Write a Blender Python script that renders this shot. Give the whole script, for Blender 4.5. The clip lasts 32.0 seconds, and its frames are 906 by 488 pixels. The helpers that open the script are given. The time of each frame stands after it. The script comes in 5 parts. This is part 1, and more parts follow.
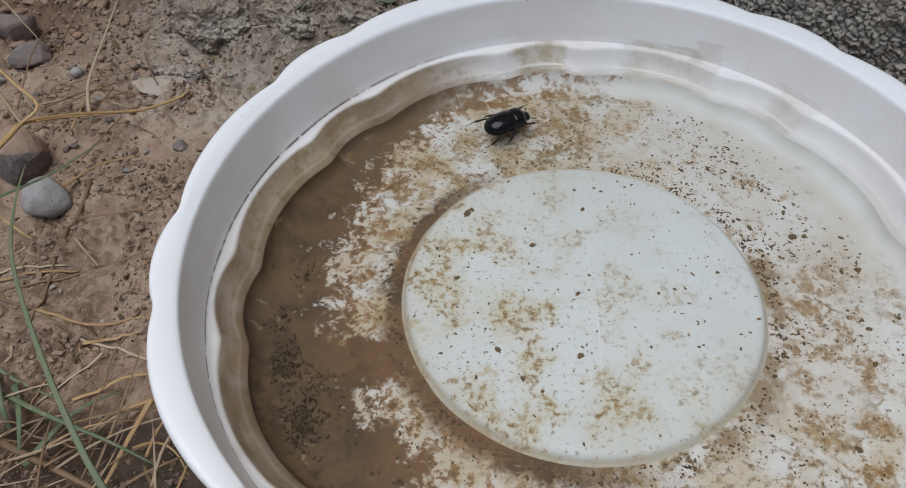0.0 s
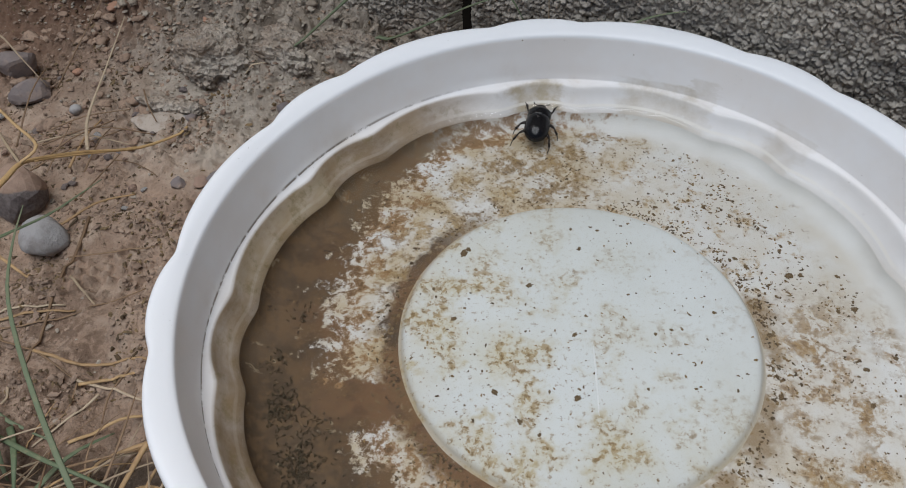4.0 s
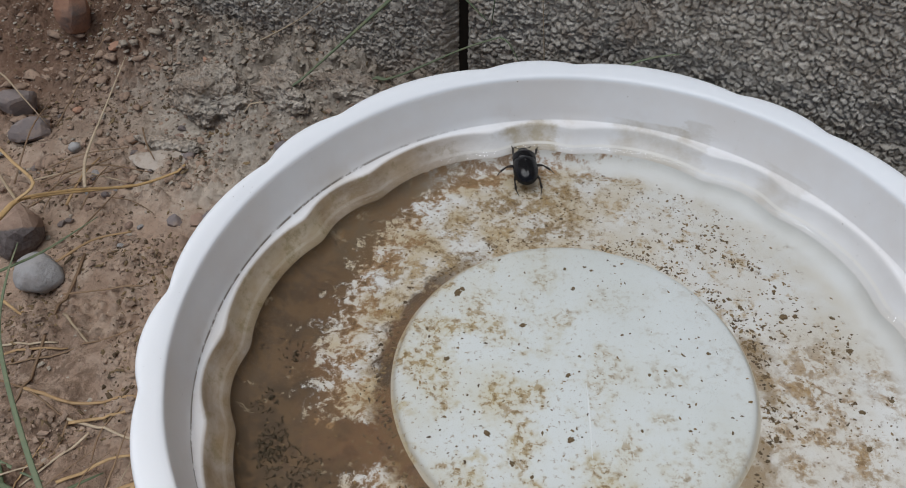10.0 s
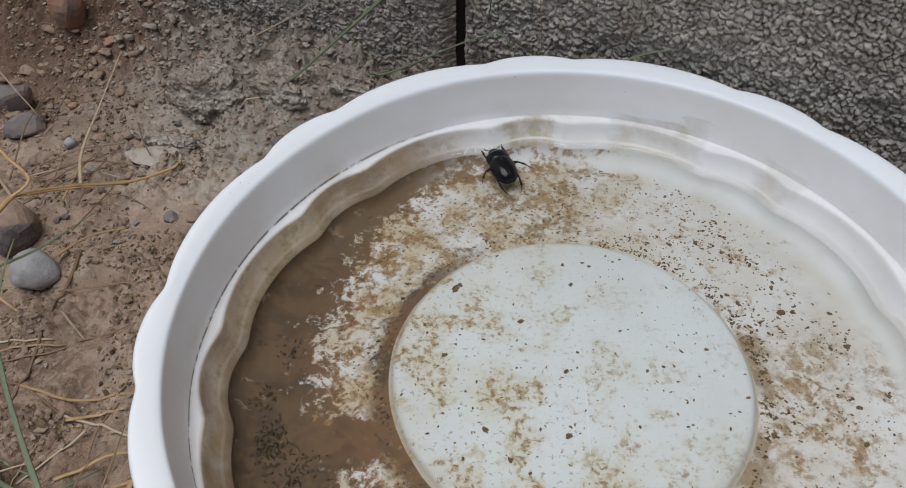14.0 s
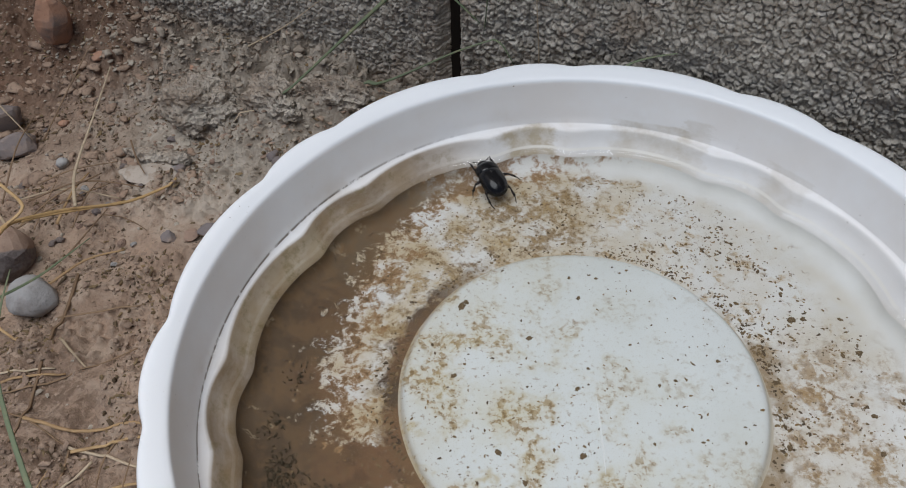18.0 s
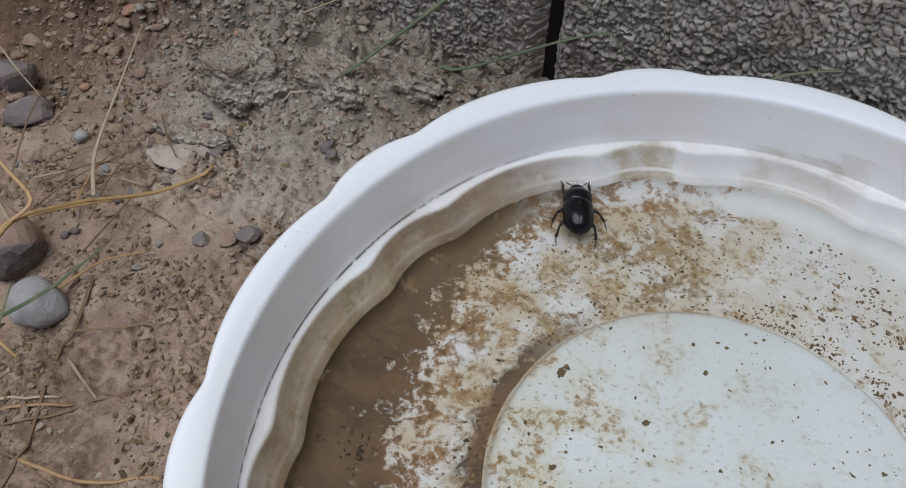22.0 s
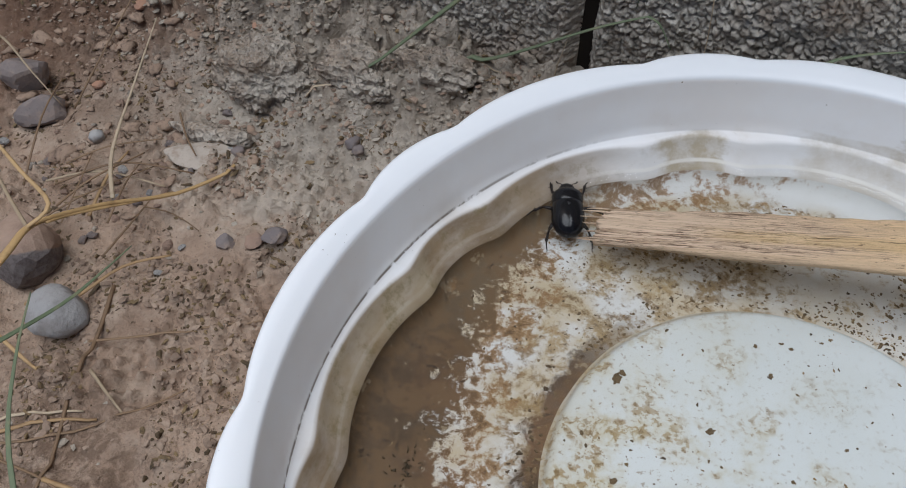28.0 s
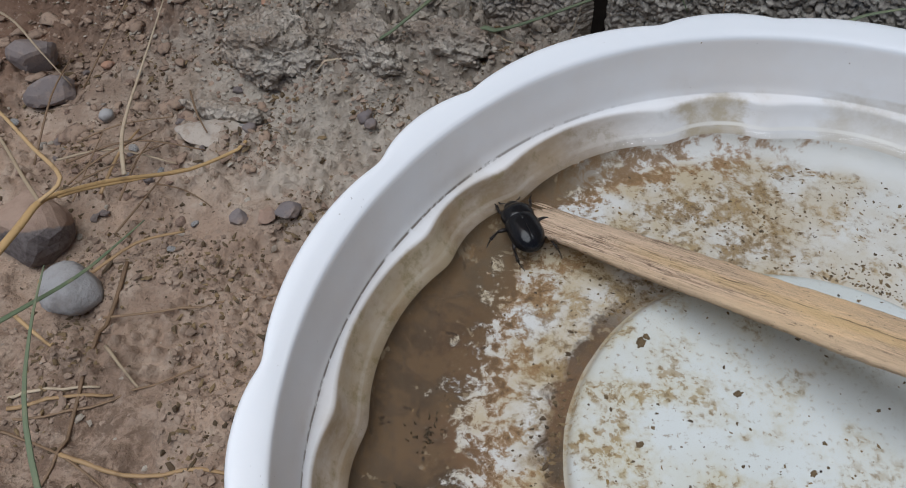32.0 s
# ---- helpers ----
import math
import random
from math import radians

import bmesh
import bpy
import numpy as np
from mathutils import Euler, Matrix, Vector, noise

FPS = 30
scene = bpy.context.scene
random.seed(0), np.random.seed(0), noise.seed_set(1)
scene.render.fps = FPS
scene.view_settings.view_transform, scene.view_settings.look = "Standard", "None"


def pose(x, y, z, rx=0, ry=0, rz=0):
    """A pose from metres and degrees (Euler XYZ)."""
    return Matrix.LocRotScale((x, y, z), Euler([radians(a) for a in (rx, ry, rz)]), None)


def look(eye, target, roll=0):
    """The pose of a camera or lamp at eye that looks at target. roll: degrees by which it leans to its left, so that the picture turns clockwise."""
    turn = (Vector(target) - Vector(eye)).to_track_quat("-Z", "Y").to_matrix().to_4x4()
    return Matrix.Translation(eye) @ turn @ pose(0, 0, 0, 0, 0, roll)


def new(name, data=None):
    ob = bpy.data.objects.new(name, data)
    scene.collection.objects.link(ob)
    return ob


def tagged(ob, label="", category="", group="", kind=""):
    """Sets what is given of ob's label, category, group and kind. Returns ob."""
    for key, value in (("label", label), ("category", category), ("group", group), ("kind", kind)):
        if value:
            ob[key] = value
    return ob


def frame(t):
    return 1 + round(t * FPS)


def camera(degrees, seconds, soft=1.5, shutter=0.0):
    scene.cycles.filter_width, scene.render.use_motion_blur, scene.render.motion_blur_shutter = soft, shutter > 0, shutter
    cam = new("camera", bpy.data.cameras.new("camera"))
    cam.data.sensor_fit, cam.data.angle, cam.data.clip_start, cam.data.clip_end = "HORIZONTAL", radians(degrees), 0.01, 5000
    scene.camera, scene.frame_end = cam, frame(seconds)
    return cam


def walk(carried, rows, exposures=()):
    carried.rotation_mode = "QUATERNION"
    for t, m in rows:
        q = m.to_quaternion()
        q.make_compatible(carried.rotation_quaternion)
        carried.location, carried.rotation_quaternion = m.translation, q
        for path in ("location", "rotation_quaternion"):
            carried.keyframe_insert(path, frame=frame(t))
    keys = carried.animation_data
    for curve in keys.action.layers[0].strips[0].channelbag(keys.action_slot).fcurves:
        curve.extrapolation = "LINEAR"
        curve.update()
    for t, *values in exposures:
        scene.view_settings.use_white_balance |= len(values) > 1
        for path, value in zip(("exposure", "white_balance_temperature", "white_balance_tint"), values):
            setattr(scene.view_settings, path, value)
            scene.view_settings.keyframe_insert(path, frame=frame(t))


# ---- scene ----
cam = camera(56.80, 32.0, 1.0, 0.5)
# seconds, eye x y z, yaw, pitch, roll
PATH = [
    (0.0, -0.0525, -0.2083, 0.3328, -0.03, -50.18, -0.82),
    (0.5, -0.0513, -0.2085, 0.3328, -0.01, -50.01, -0.81),
    (1.0, -0.0512, -0.2076, 0.3333, 0.02, -49.86, -0.91),
    (1.5, -0.0512, -0.2073, 0.3335, 0.00, -49.59, -0.89),
    (2.0, -0.0513, -0.2057, 0.3347, -0.07, -49.51, -0.93),
    (2.5, -0.0499, -0.2050, 0.3348, -0.07, -49.44, -0.96),
    (3.0, -0.0506, -0.2051, 0.3349, -0.05, -49.10, -0.97),
    (3.5, -0.0510, -0.2037, 0.3369, -0.04, -48.88, -1.00),
    (5.5, -0.0496, -0.2014, 0.3397, -0.17, -47.74, -0.79),
    (6.0, -0.0493, -0.2016, 0.3401, -0.09, -47.34, -0.82),
    (6.5, -0.0495, -0.2013, 0.3407, -0.08, -47.13, -0.83),
    (7.0, -0.0488, -0.2011, 0.3411, -0.18, -46.75, -0.67),
    (7.5, -0.0483, -0.2009, 0.3414, -0.08, -46.46, -0.72),
    (8.0, -0.0484, -0.2005, 0.3422, -0.04, -46.28, -0.73),
    (8.5, -0.0484, -0.2009, 0.3417, -0.04, -46.03, -0.69),
    (9.0, -0.0483, -0.2004, 0.3419, -0.09, -45.96, -0.65),
    (9.5, -0.0487, -0.2018, 0.3400, -0.18, -45.87, -0.56),
    (10.0, -0.0479, -0.2021, 0.3388, -0.08, -46.07, -0.66),
    (10.5, -0.0479, -0.2020, 0.3385, -0.17, -46.06, -0.58),
    (11.0, -0.0482, -0.2020, 0.3382, -0.17, -46.22, -0.60),
    (11.5, -0.0479, -0.2022, 0.3379, -0.20, -46.30, -0.56),
    (12.0, -0.0481, -0.2013, 0.3391, -0.26, -46.33, -0.52),
    (12.5, -0.0483, -0.2018, 0.3385, -0.30, -46.41, -0.52),
    (13.0, -0.0471, -0.2021, 0.3372, -0.28, -46.44, -0.61),
    (13.5, -0.0477, -0.2017, 0.3381, -0.32, -46.46, -0.60),
    (14.0, -0.0485, -0.2009, 0.3391, -0.44, -46.50, -0.50),
    (14.5, -0.0477, -0.2017, 0.3383, -0.51, -46.31, -0.43),
    (16.5, -0.0447, -0.2027, 0.3449, -0.77, -46.24, -0.37),
    (17.0, -0.0436, -0.1984, 0.3466, -0.78, -46.48, -1.02),
    (17.5, -0.0487, -0.1945, 0.3467, -0.87, -46.88, -1.72),
    (18.0, -0.0533, -0.1875, 0.3439, -1.13, -47.30, -1.83),
    (18.5, -0.0498, -0.1795, 0.3410, -0.95, -47.81, -2.00),
    (19.0, -0.0534, -0.1361, 0.3044, -0.52, -48.49, -0.81),
    (19.5, -0.0643, -0.1093, 0.3168, -1.09, -49.11, 0.55),
    (20.0, -0.0618, -0.1172, 0.3292, -1.47, -49.39, 2.10),
    (20.5, -0.0729, -0.1129, 0.3234, -1.81, -49.71, 3.00),
    (21.0, -0.0893, -0.1037, 0.3091, -1.09, -50.30, 2.73),
    (21.5, -0.0874, -0.1074, 0.3116, -0.54, -50.13, 2.38),
    (22.0, -0.0859, -0.1118, 0.3123, 0.14, -50.46, 1.49),
    (22.5, -0.0866, -0.1100, 0.3116, 0.06, -50.67, 1.54),
    (23.0, -0.0928, -0.1072, 0.3155, 0.48, -50.82, 1.08),
    (23.5, -0.1003, -0.1029, 0.3178, 1.32, -51.08, 0.29),
    (24.0, -0.0963, -0.0982, 0.3208, 1.46, -50.60, 0.28),
    (24.5, -0.0920, -0.1029, 0.3202, 1.43, -50.57, 0.02),
    (25.0, -0.0932, -0.1029, 0.3149, 1.31, -50.68, 0.00),
    (25.5, -0.0951, -0.0995, 0.3115, 1.00, -50.74, 0.30),
    (26.0, -0.0947, -0.1002, 0.3103, 0.53, -50.82, 0.44),
    (26.5, -0.0980, -0.0992, 0.3037, 0.74, -50.84, 0.23),
    (28.5, -0.1006, -0.0985, 0.2984, 0.57, -50.92, 0.10),
    (29.0, -0.1013, -0.1000, 0.2960, 0.35, -50.83, 0.26),
    (29.5, -0.1015, -0.1001, 0.2925, 0.36, -50.87, 0.19),
    (30.0, -0.1010, -0.1008, 0.2897, 0.58, -51.11, -0.18),
    (30.5, -0.1023, -0.1017, 0.2885, 0.76, -51.01, -0.37),
    (31.0, -0.1013, -0.1056, 0.2872, 0.71, -50.91, -0.38),
    (31.5, -0.1030, -0.1066, 0.2886, 0.96, -51.12, -0.81),
    (32.0, -0.1036, -0.1032, 0.2888, 1.57, -51.26, -1.53),
]
walk(cam, [(t, pose(x, y, z) @ pose(0, 0, 0, 0, 0, yaw) @ pose(0, 0, 0, 90 + pitch) @ pose(0, 0, 0, 0, 0, roll)) for t, x, y, z, yaw, pitch, roll in PATH],
     [(0.0, -0.63, 6480, 10), (17.0, -0.61, 6480, 10), (21.0, -0.61, 6330, 10), (23.0, -0.57, 6270, 10), (26.0, -0.55, 6260, 10), (32.0, -0.55, 6260, 10)])

# ---------- world and light: open shade under a bright, hazy sky ----------
world = bpy.data.worlds.new("sky")
scene.world = world
world.use_nodes = True
wn = world.node_tree
sky = wn.nodes.new("ShaderNodeTexSky")
sky.sky_type, sky.sun_disc = "NISHITA", False
sky.sun_elevation, sky.sun_rotation = radians(62), radians(-20)
sky.air_density, sky.dust_density, sky.ozone_density = 0.7, 6.0, 0.6
wn.links.new(sky.outputs[0], wn.nodes["Background"].inputs[0])
wn.nodes["Background"].inputs[1].default_value = 0.11

sun_data = bpy.data.lights.new("sun", "SUN")
sun_data.energy, sun_data.angle, sun_data.color = 3.5, radians(50), (0.925, 0.965, 1.0)
sun = new("sun", sun_data)
sun.matrix_world = look((-0.35, -0.42, 2.0), (0, 0, 0))


# ---------- small tools ----------
def smooth(a, b, x):
    t = np.clip((x - a) / (b - a), 0, 1)
    return t * t * (3 - 2 * t)


def hashed(i, j, k):
    """A repeatable random number in 0..1 for whole numbers i, j."""
    v = np.sin(i * 127.1 + j * 311.7 + k * 74.7) * 43758.5453
    return v - np.floor(v)


def value_noise(x, y, k=0):
    i, j = np.floor(x), np.floor(y)
    u, v = x - i, y - j
    u, v = u * u * (3 - 2 * u), v * v * (3 - 2 * v)
    a, b = hashed(i, j, k), hashed(i + 1, j, k)
    c, d = hashed(i, j + 1, k), hashed(i + 1, j + 1, k)
    return (a * (1 - u) + b * u) * (1 - v) + (c * (1 - u) + d * u) * v


def fbm(x, y, k=0, octaves=4):
    total, size = 0, 1.0
    for o in range(octaves):
        total = total + size * (value_noise(x * 2**o, y * 2**o, k + 7 * o) - 0.5)
        size *= 0.5
    return total


def cells(x, y, k=0):
    """Nearest and second nearest distance to jittered cell points, and a random number per cell."""
    i, j = np.floor(x), np.floor(y)
    near, second, tone = np.full(x.shape, 9.0), np.full(x.shape, 9.0), np.zeros(x.shape)
    for di in (-1, 0, 1):
        for dj in (-1, 0, 1):
            a, b = i + di, j + dj
            d = np.hypot(a + 0.1 + 0.8 * hashed(a, b, k) - x, b + 0.1 + 0.8 * hashed(a, b, k + 3) - y)
            closer = d < near
            second = np.where(closer, near, np.minimum(second, d))
            tone = np.where(closer, hashed(a, b, k + 5), tone)
            near = np.where(closer, d, near)
    return near, second, tone


def mesh_of(name, verts, faces, material=None, shade=True):
    me = bpy.data.meshes.new(name)
    me.from_pydata([tuple(v) for v in verts], [], faces)
    if material:
        me.materials.append(material)
    if shade:
        me.polygons.foreach_set("use_smooth", [True] * len(me.polygons))
    me.update()
    return me


def sheet(name, points, material, close_u=False):
    """A mesh from a grid of points (rows, columns, 3)."""
    r, c = points.shape[:2]
    faces = []
    for a in range(r - 1):
        for b in range(c if close_u else c - 1):
            d = (b + 1) % c
            faces.append((a * c + b, a * c + d, (a + 1) * c + d, (a + 1) * c + b))
    return mesh_of(name, points.reshape(-1, 3).tolist(), faces, material)


def part(name, me, parent, label="", m=None):
    ob = new(name, me)
    ob.parent = parent
    if m is not None:
        ob.matrix_basis = m
    return tagged(ob, label)


def bm_mesh(name, bm, material, shade=True):
    me = bpy.data.meshes.new(name)
    bm.to_mesh(me)
    bm.free()
    me.materials.append(material)
    if shade:
        me.polygons.foreach_set("use_smooth", [True] * len(me.polygons))
    return me


def ribbon(points, widths, thick=0.35, sides=6):
    """Vertices and faces of a tapered stem through points; thick: height over width."""
    pts = [Vector(p) for p in points]
    verts, faces = [], []
    for n, p in enumerate(pts):
        ahead = (pts[min(n + 1, len(pts) - 1)] - pts[max(n - 1, 0)]).normalized()
        side = ahead.cross(Vector((0, 0, 1)))
        side = side.normalized() if side.length > 1e-4 else Vector((1, 0, 0))
        up = side.cross(ahead)
        for s in range(sides):
            a = 2 * math.pi * s / sides
            verts.append(p + widths[n] / 2 * (math.cos(a) * side + thick * math.sin(a) * up))
    for n in range(len(pts) - 1):
        for s in range(sides):
            t = (s + 1) % sides
            faces.append((n * sides + s, n * sides + t, (n + 1) * sides + t, (n + 1) * sides + s))
    faces.append(tuple(range(sides))[::-1])
    faces.append(tuple((len(pts) - 1) * sides + s for s in range(sides)))
    return [tuple(v) for v in verts], faces


def curve_points(a, b, sag=0.0, bend=0.0, count=9):
    """Points from a to b, arched upwards by sag and sideways by bend."""
    a, b = Vector(a), Vector(b)
    side = (b - a).cross(Vector((0, 0, 1)))
    side = side.normalized() if side.length > 1e-6 else Vector((1, 0, 0))
    out = []
    for n in range(count):
        t = n / (count - 1)
        w = 4 * t * (1 - t)
        out.append(a.lerp(b, t) + Vector((0, 0, sag * w)) + side * bend * w)
    return out


def rock_mesh(name, size, seed, material, rough=0.25, levels=3, flat=0.0):
    """An uneven stone: an icosphere pushed in and out, with planed sides."""
    bm = bmesh.new()
    bmesh.ops.create_icosphere(bm, subdivisions=levels, radius=1.0)
    rng = random.Random(seed)
    planes = [(Vector((rng.uniform(-1, 1), rng.uniform(-1, 1), rng.uniform(-0.6, 1))).normalized(), rng.uniform(0.66, 0.92)) for _ in range(7)]
    off = Vector((seed * 3.7, seed * 1.3, seed * 2.1))
    for v in bm.verts:
        co = v.co * (1 + rough * noise.noise(v.co * 1.3 + off) + rough * 0.35 * noise.noise(v.co * 3.4 + off))
        for way, far in planes:
            over = co.dot(way) - far
            if over > 0:
                co -= way * over * (0.8 if flat == 0 else flat)
        v.co = Vector((co.x * size[0], co.y * size[1], co.z * size[2]))
    return bm_mesh(name, bm, material, flat == 0.0)


# ---------- materials ----------
class Mat:
    """A node material with a Principled surface and short calls for its texture nodes."""

    def __init__(self, name, rough=0.6, metal=0.0, spec=0.5):
        self.m = bpy.data.materials.new(name)
        self.m.use_nodes = True
        self.t = self.m.node_tree
        self.b = self.t.nodes["Principled BSDF"]
        self.b.inputs["Roughness"].default_value = rough
        self.b.inputs["Metallic"].default_value = metal
        self.b.inputs["Specular IOR Level"].default_value = spec
        self.co = self.t.nodes.new("ShaderNodeTexCoord").outputs["Object"]

    def put(self, socket, value):
        if hasattr(value, "links"):
            self.t.links.new(value, socket)
        else:
            socket.default_value = value

    def noise(self, scale, detail=6, rough=0.6, stretch=None, distort=0.0, where=None):
        n = self.t.nodes.new("ShaderNodeTexNoise")
        n.inputs["Scale"].default_value = scale
        n.inputs["Detail"].default_value = detail
        n.inputs["Roughness"].default_value = rough
        n.inputs["Distortion"].default_value = distort
        co = where or self.co
        if stretch:
            mp = self.t.nodes.new("ShaderNodeMapping")
            mp.inputs["Scale"].default_value = stretch
            self.put(mp.inputs[0], co)
            co = mp.outputs[0]
        self.put(n.inputs["Vector"], co)
        return n.outputs["Fac"]

    def voronoi(self, scale, feature="F1", out="Distance", where=None):
        n = self.t.nodes.new("ShaderNodeTexVoronoi")
        n.feature = feature
        n.inputs["Scale"].default_value = scale
        self.put(n.inputs["Vector"], where or self.co)
        return n.outputs[out]

    def math(self, op, a, b=0.0, c=0.0):
        n = self.t.nodes.new("ShaderNodeMath")
        n.operation = op
        for s, v in zip(n.inputs, (a, b, c)):
            self.put(s, v)
        return n.outputs[0]

    def span(self, value, low, high, to0=0.0, to1=1.0):
        n = self.t.nodes.new("ShaderNodeMapRange")
        n.interpolation_type = "SMOOTHSTEP"
        for s, v in zip(n.inputs, (value, low, high, to0, to1)):
            self.put(s, v)
        return n.outputs[0]

    def mix(self, fac, a, b, blend="MIX"):
        n = self.t.nodes.new("ShaderNodeMix")
        n.data_type, n.blend_type = "RGBA", blend
        self.put(n.inputs[0], fac)
        for s, v in ((n.inputs[6], a), (n.inputs[7], b)):
            self.put(s, v if hasattr(v, "links") else (*v, 1))
        return n.outputs[2]

    def xyz(self):
        n = self.t.nodes.new("ShaderNodeSeparateXYZ")
        self.put(n.inputs[0], self.co)
        return n.outputs

    def island(self):
        return self.t.nodes.new("ShaderNodeNewGeometry").outputs["Random Per Island"]

    def random(self):
        return self.t.nodes.new("ShaderNodeObjectInfo").outputs["Random"]

    def bump(self, height, strength, distance):
        n = self.t.nodes.new("ShaderNodeBump")
        n.inputs["Strength"].default_value, n.inputs["Distance"].default_value = strength, distance
        self.put(n.inputs["Height"], height)
        old = self.b.inputs["Normal"].links
        if old:
            self.put(n.inputs["Normal"], old[0].from_socket)
        self.put(self.b.inputs["Normal"], n.outputs[0])
        return self

    def color(self, value):
        self.put(self.b.inputs["Base Color"], value if hasattr(value, "links") else (*value, 1))
        return self

    def roughness(self, value):
        self.put(self.b.inputs["Roughness"], value)
        return self


def soil_material():
    """Dry brown earth, greyer with mortar dust towards the foot of the wall."""
    m = Mat("soil", 0.95, spec=0.2)
    x, y, z = m.xyz()
    big, mid, fine = m.noise(14, 5), m.noise(70, 6, 0.65), m.noise(420, 6, 0.7)
    c = m.mix(m.span(big, 0.35, 0.68), (0.425, 0.305, 0.225), (0.305, 0.213, 0.156))
    c = m.mix(m.span(mid, 0.42, 0.72), c, (0.47, 0.365, 0.283))
    foot = m.math("ADD", m.math("MULTIPLY", x, 0.47), m.math("MULTIPLY", y, 0.883))
    dust = m.span(m.math("ADD", foot, m.math("MULTIPLY", m.math("SUBTRACT", m.noise(30, 4), 0.5), 0.09)), 0.025, 0.115)
    rubble = m.mix(m.span(mid, 0.38, 0.66), (0.335, 0.285, 0.23), (0.50, 0.44, 0.372))
    near = m.span(m.math("SQRT", m.math("ADD", m.math("MULTIPLY", x, x), m.math("MULTIPLY", y, y))), 0.9, 0.55)
    dust = m.math("MULTIPLY", dust, near)
    c = m.mix(m.math("MULTIPLY", dust, m.span(x, -0.30, -0.20, 0.22, 0.92)), c, rubble)
    humus = m.math("ADD", m.math("SUBTRACT", y, m.math("MULTIPLY", x, 0.75)), m.math("MULTIPLY", m.math("SUBTRACT", m.noise(24, 5), 0.5), 0.14))
    c = m.mix(m.math("MULTIPLY", m.math("MULTIPLY", m.span(humus, 0.44, 0.56), near), 0.8), c, (0.165, 0.088, 0.055))
    # dark humus and the grass tangle's shade, both put into the colour
    shaded_humus = m.span(m.math("ADD", y, m.math("MULTIPLY", m.math("SUBTRACT", big, 0.5), 0.03)), -0.022, -0.036)
    c = m.mix(m.math("MULTIPLY", m.math("MULTIPLY", shaded_humus, near), 0.85), c, (0.070, 0.052, 0.038))
    bare = m.math("SUBTRACT", 1.0, m.math("MULTIPLY", dust, 0.45))
    c = m.mix(m.math("MULTIPLY", m.math("MULTIPLY", m.span(fine, 0.55, 0.68), bare), 0.55), c, (0.19, 0.135, 0.097))
    c = m.mix(m.math("MULTIPLY", m.span(m.noise(600, 3), 0.58, 0.75), 0.35), c, (0.46, 0.38, 0.31))
    c = m.mix(m.math("MULTIPLY", m.math("MULTIPLY", m.span(m.noise(22, 4, 0.5), 0.58, 0.7), bare), 0.4), c, (0.29, 0.175, 0.11))
    c = m.mix(m.math("MULTIPLY", m.math("MULTIPLY", m.span(m.noise(170, 6, 0.75, distort=0.6), 0.55, 0.63), m.math("MULTIPLY", m.span(m.noise(18, 4), 0.42, 0.6), bare)), 0.65), c, (0.15, 0.10, 0.07))
    powder = m.math("MULTIPLY", m.math("MULTIPLY", m.span(foot, 0.01, 0.06), m.span(foot, 0.135, 0.09)), m.math("MULTIPLY", m.span(x, -0.27, -0.22), m.span(m.noise(48, 5, 0.65), 0.40, 0.62, 0.15, 0.7)))
    c = m.mix(m.math("MULTIPLY", powder, near), c, (0.54, 0.475, 0.40))
    litter = m.math("MULTIPLY", m.span(x, -0.19, -0.235), m.span(foot, -0.03, -0.08))
    litter = m.math("MULTIPLY", litter, m.span(m.noise(130, 6, 0.75, distort=0.6), 0.44, 0.58, 0.2, 0.8))
    c = m.mix(m.math("MULTIPLY", litter, near), c, (0.15, 0.098, 0.068))
    m.color(c).bump(fine, 0.6, 0.0018).bump(mid, 0.8, 0.005)
    m.bump(m.math("MULTIPLY", m.noise(260, 5, 0.7), dust), 0.6, 0.004)
    return m.m


def concrete_material():
    m = Mat("block_concrete", 0.93, spec=0.25)
    big, grain = m.noise(16, 4), m.noise(480, 5, 0.7)
    tone = m.noise(230, 2, 0.5)
    c = m.mix(m.span(big, 0.3, 0.7), (0.50, 0.46, 0.405), (0.58, 0.535, 0.47))
    c = m.mix(m.span(tone, 0.38, 0.64), c, (0.38, 0.34, 0.29))
    c = m.mix(m.span(grain, 0.52, 0.75), c, (0.25, 0.223, 0.192))
    c = m.mix(m.math("MULTIPLY", m.span(m.noise(700, 2), 0.6, 0.7), 0.6), c, (0.52, 0.49, 0.45))
    c = m.mix(m.math("MULTIPLY", m.span(m.noise(24, 4), 0.56, 0.72), 0.4), c, (0.25, 0.17, 0.115))
    x, y, z = m.xyz()
    along = m.math("SUBTRACT", m.math("MULTIPLY", m.math("ADD", x, 0.041), 0.883), m.math("MULTIPLY", m.math("SUBTRACT", y, 0.2293), 0.47))
    splash = m.span(m.math("ADD", z, m.math("MULTIPLY", m.math("SUBTRACT", big, 0.5), 0.05)), 0.052, 0.022)
    seep = m.math("MULTIPLY", m.span(along, -0.022, -0.014), m.span(along, 0.0, -0.004))
    c = m.mix(m.math("MULTIPLY", m.math("MAXIMUM", splash, m.math("MULTIPLY", seep, 0.4)), 0.55), c, (0.27, 0.185, 0.128))
    m.color(c).bump(grain, 0.8, 0.0012)
    return m.m


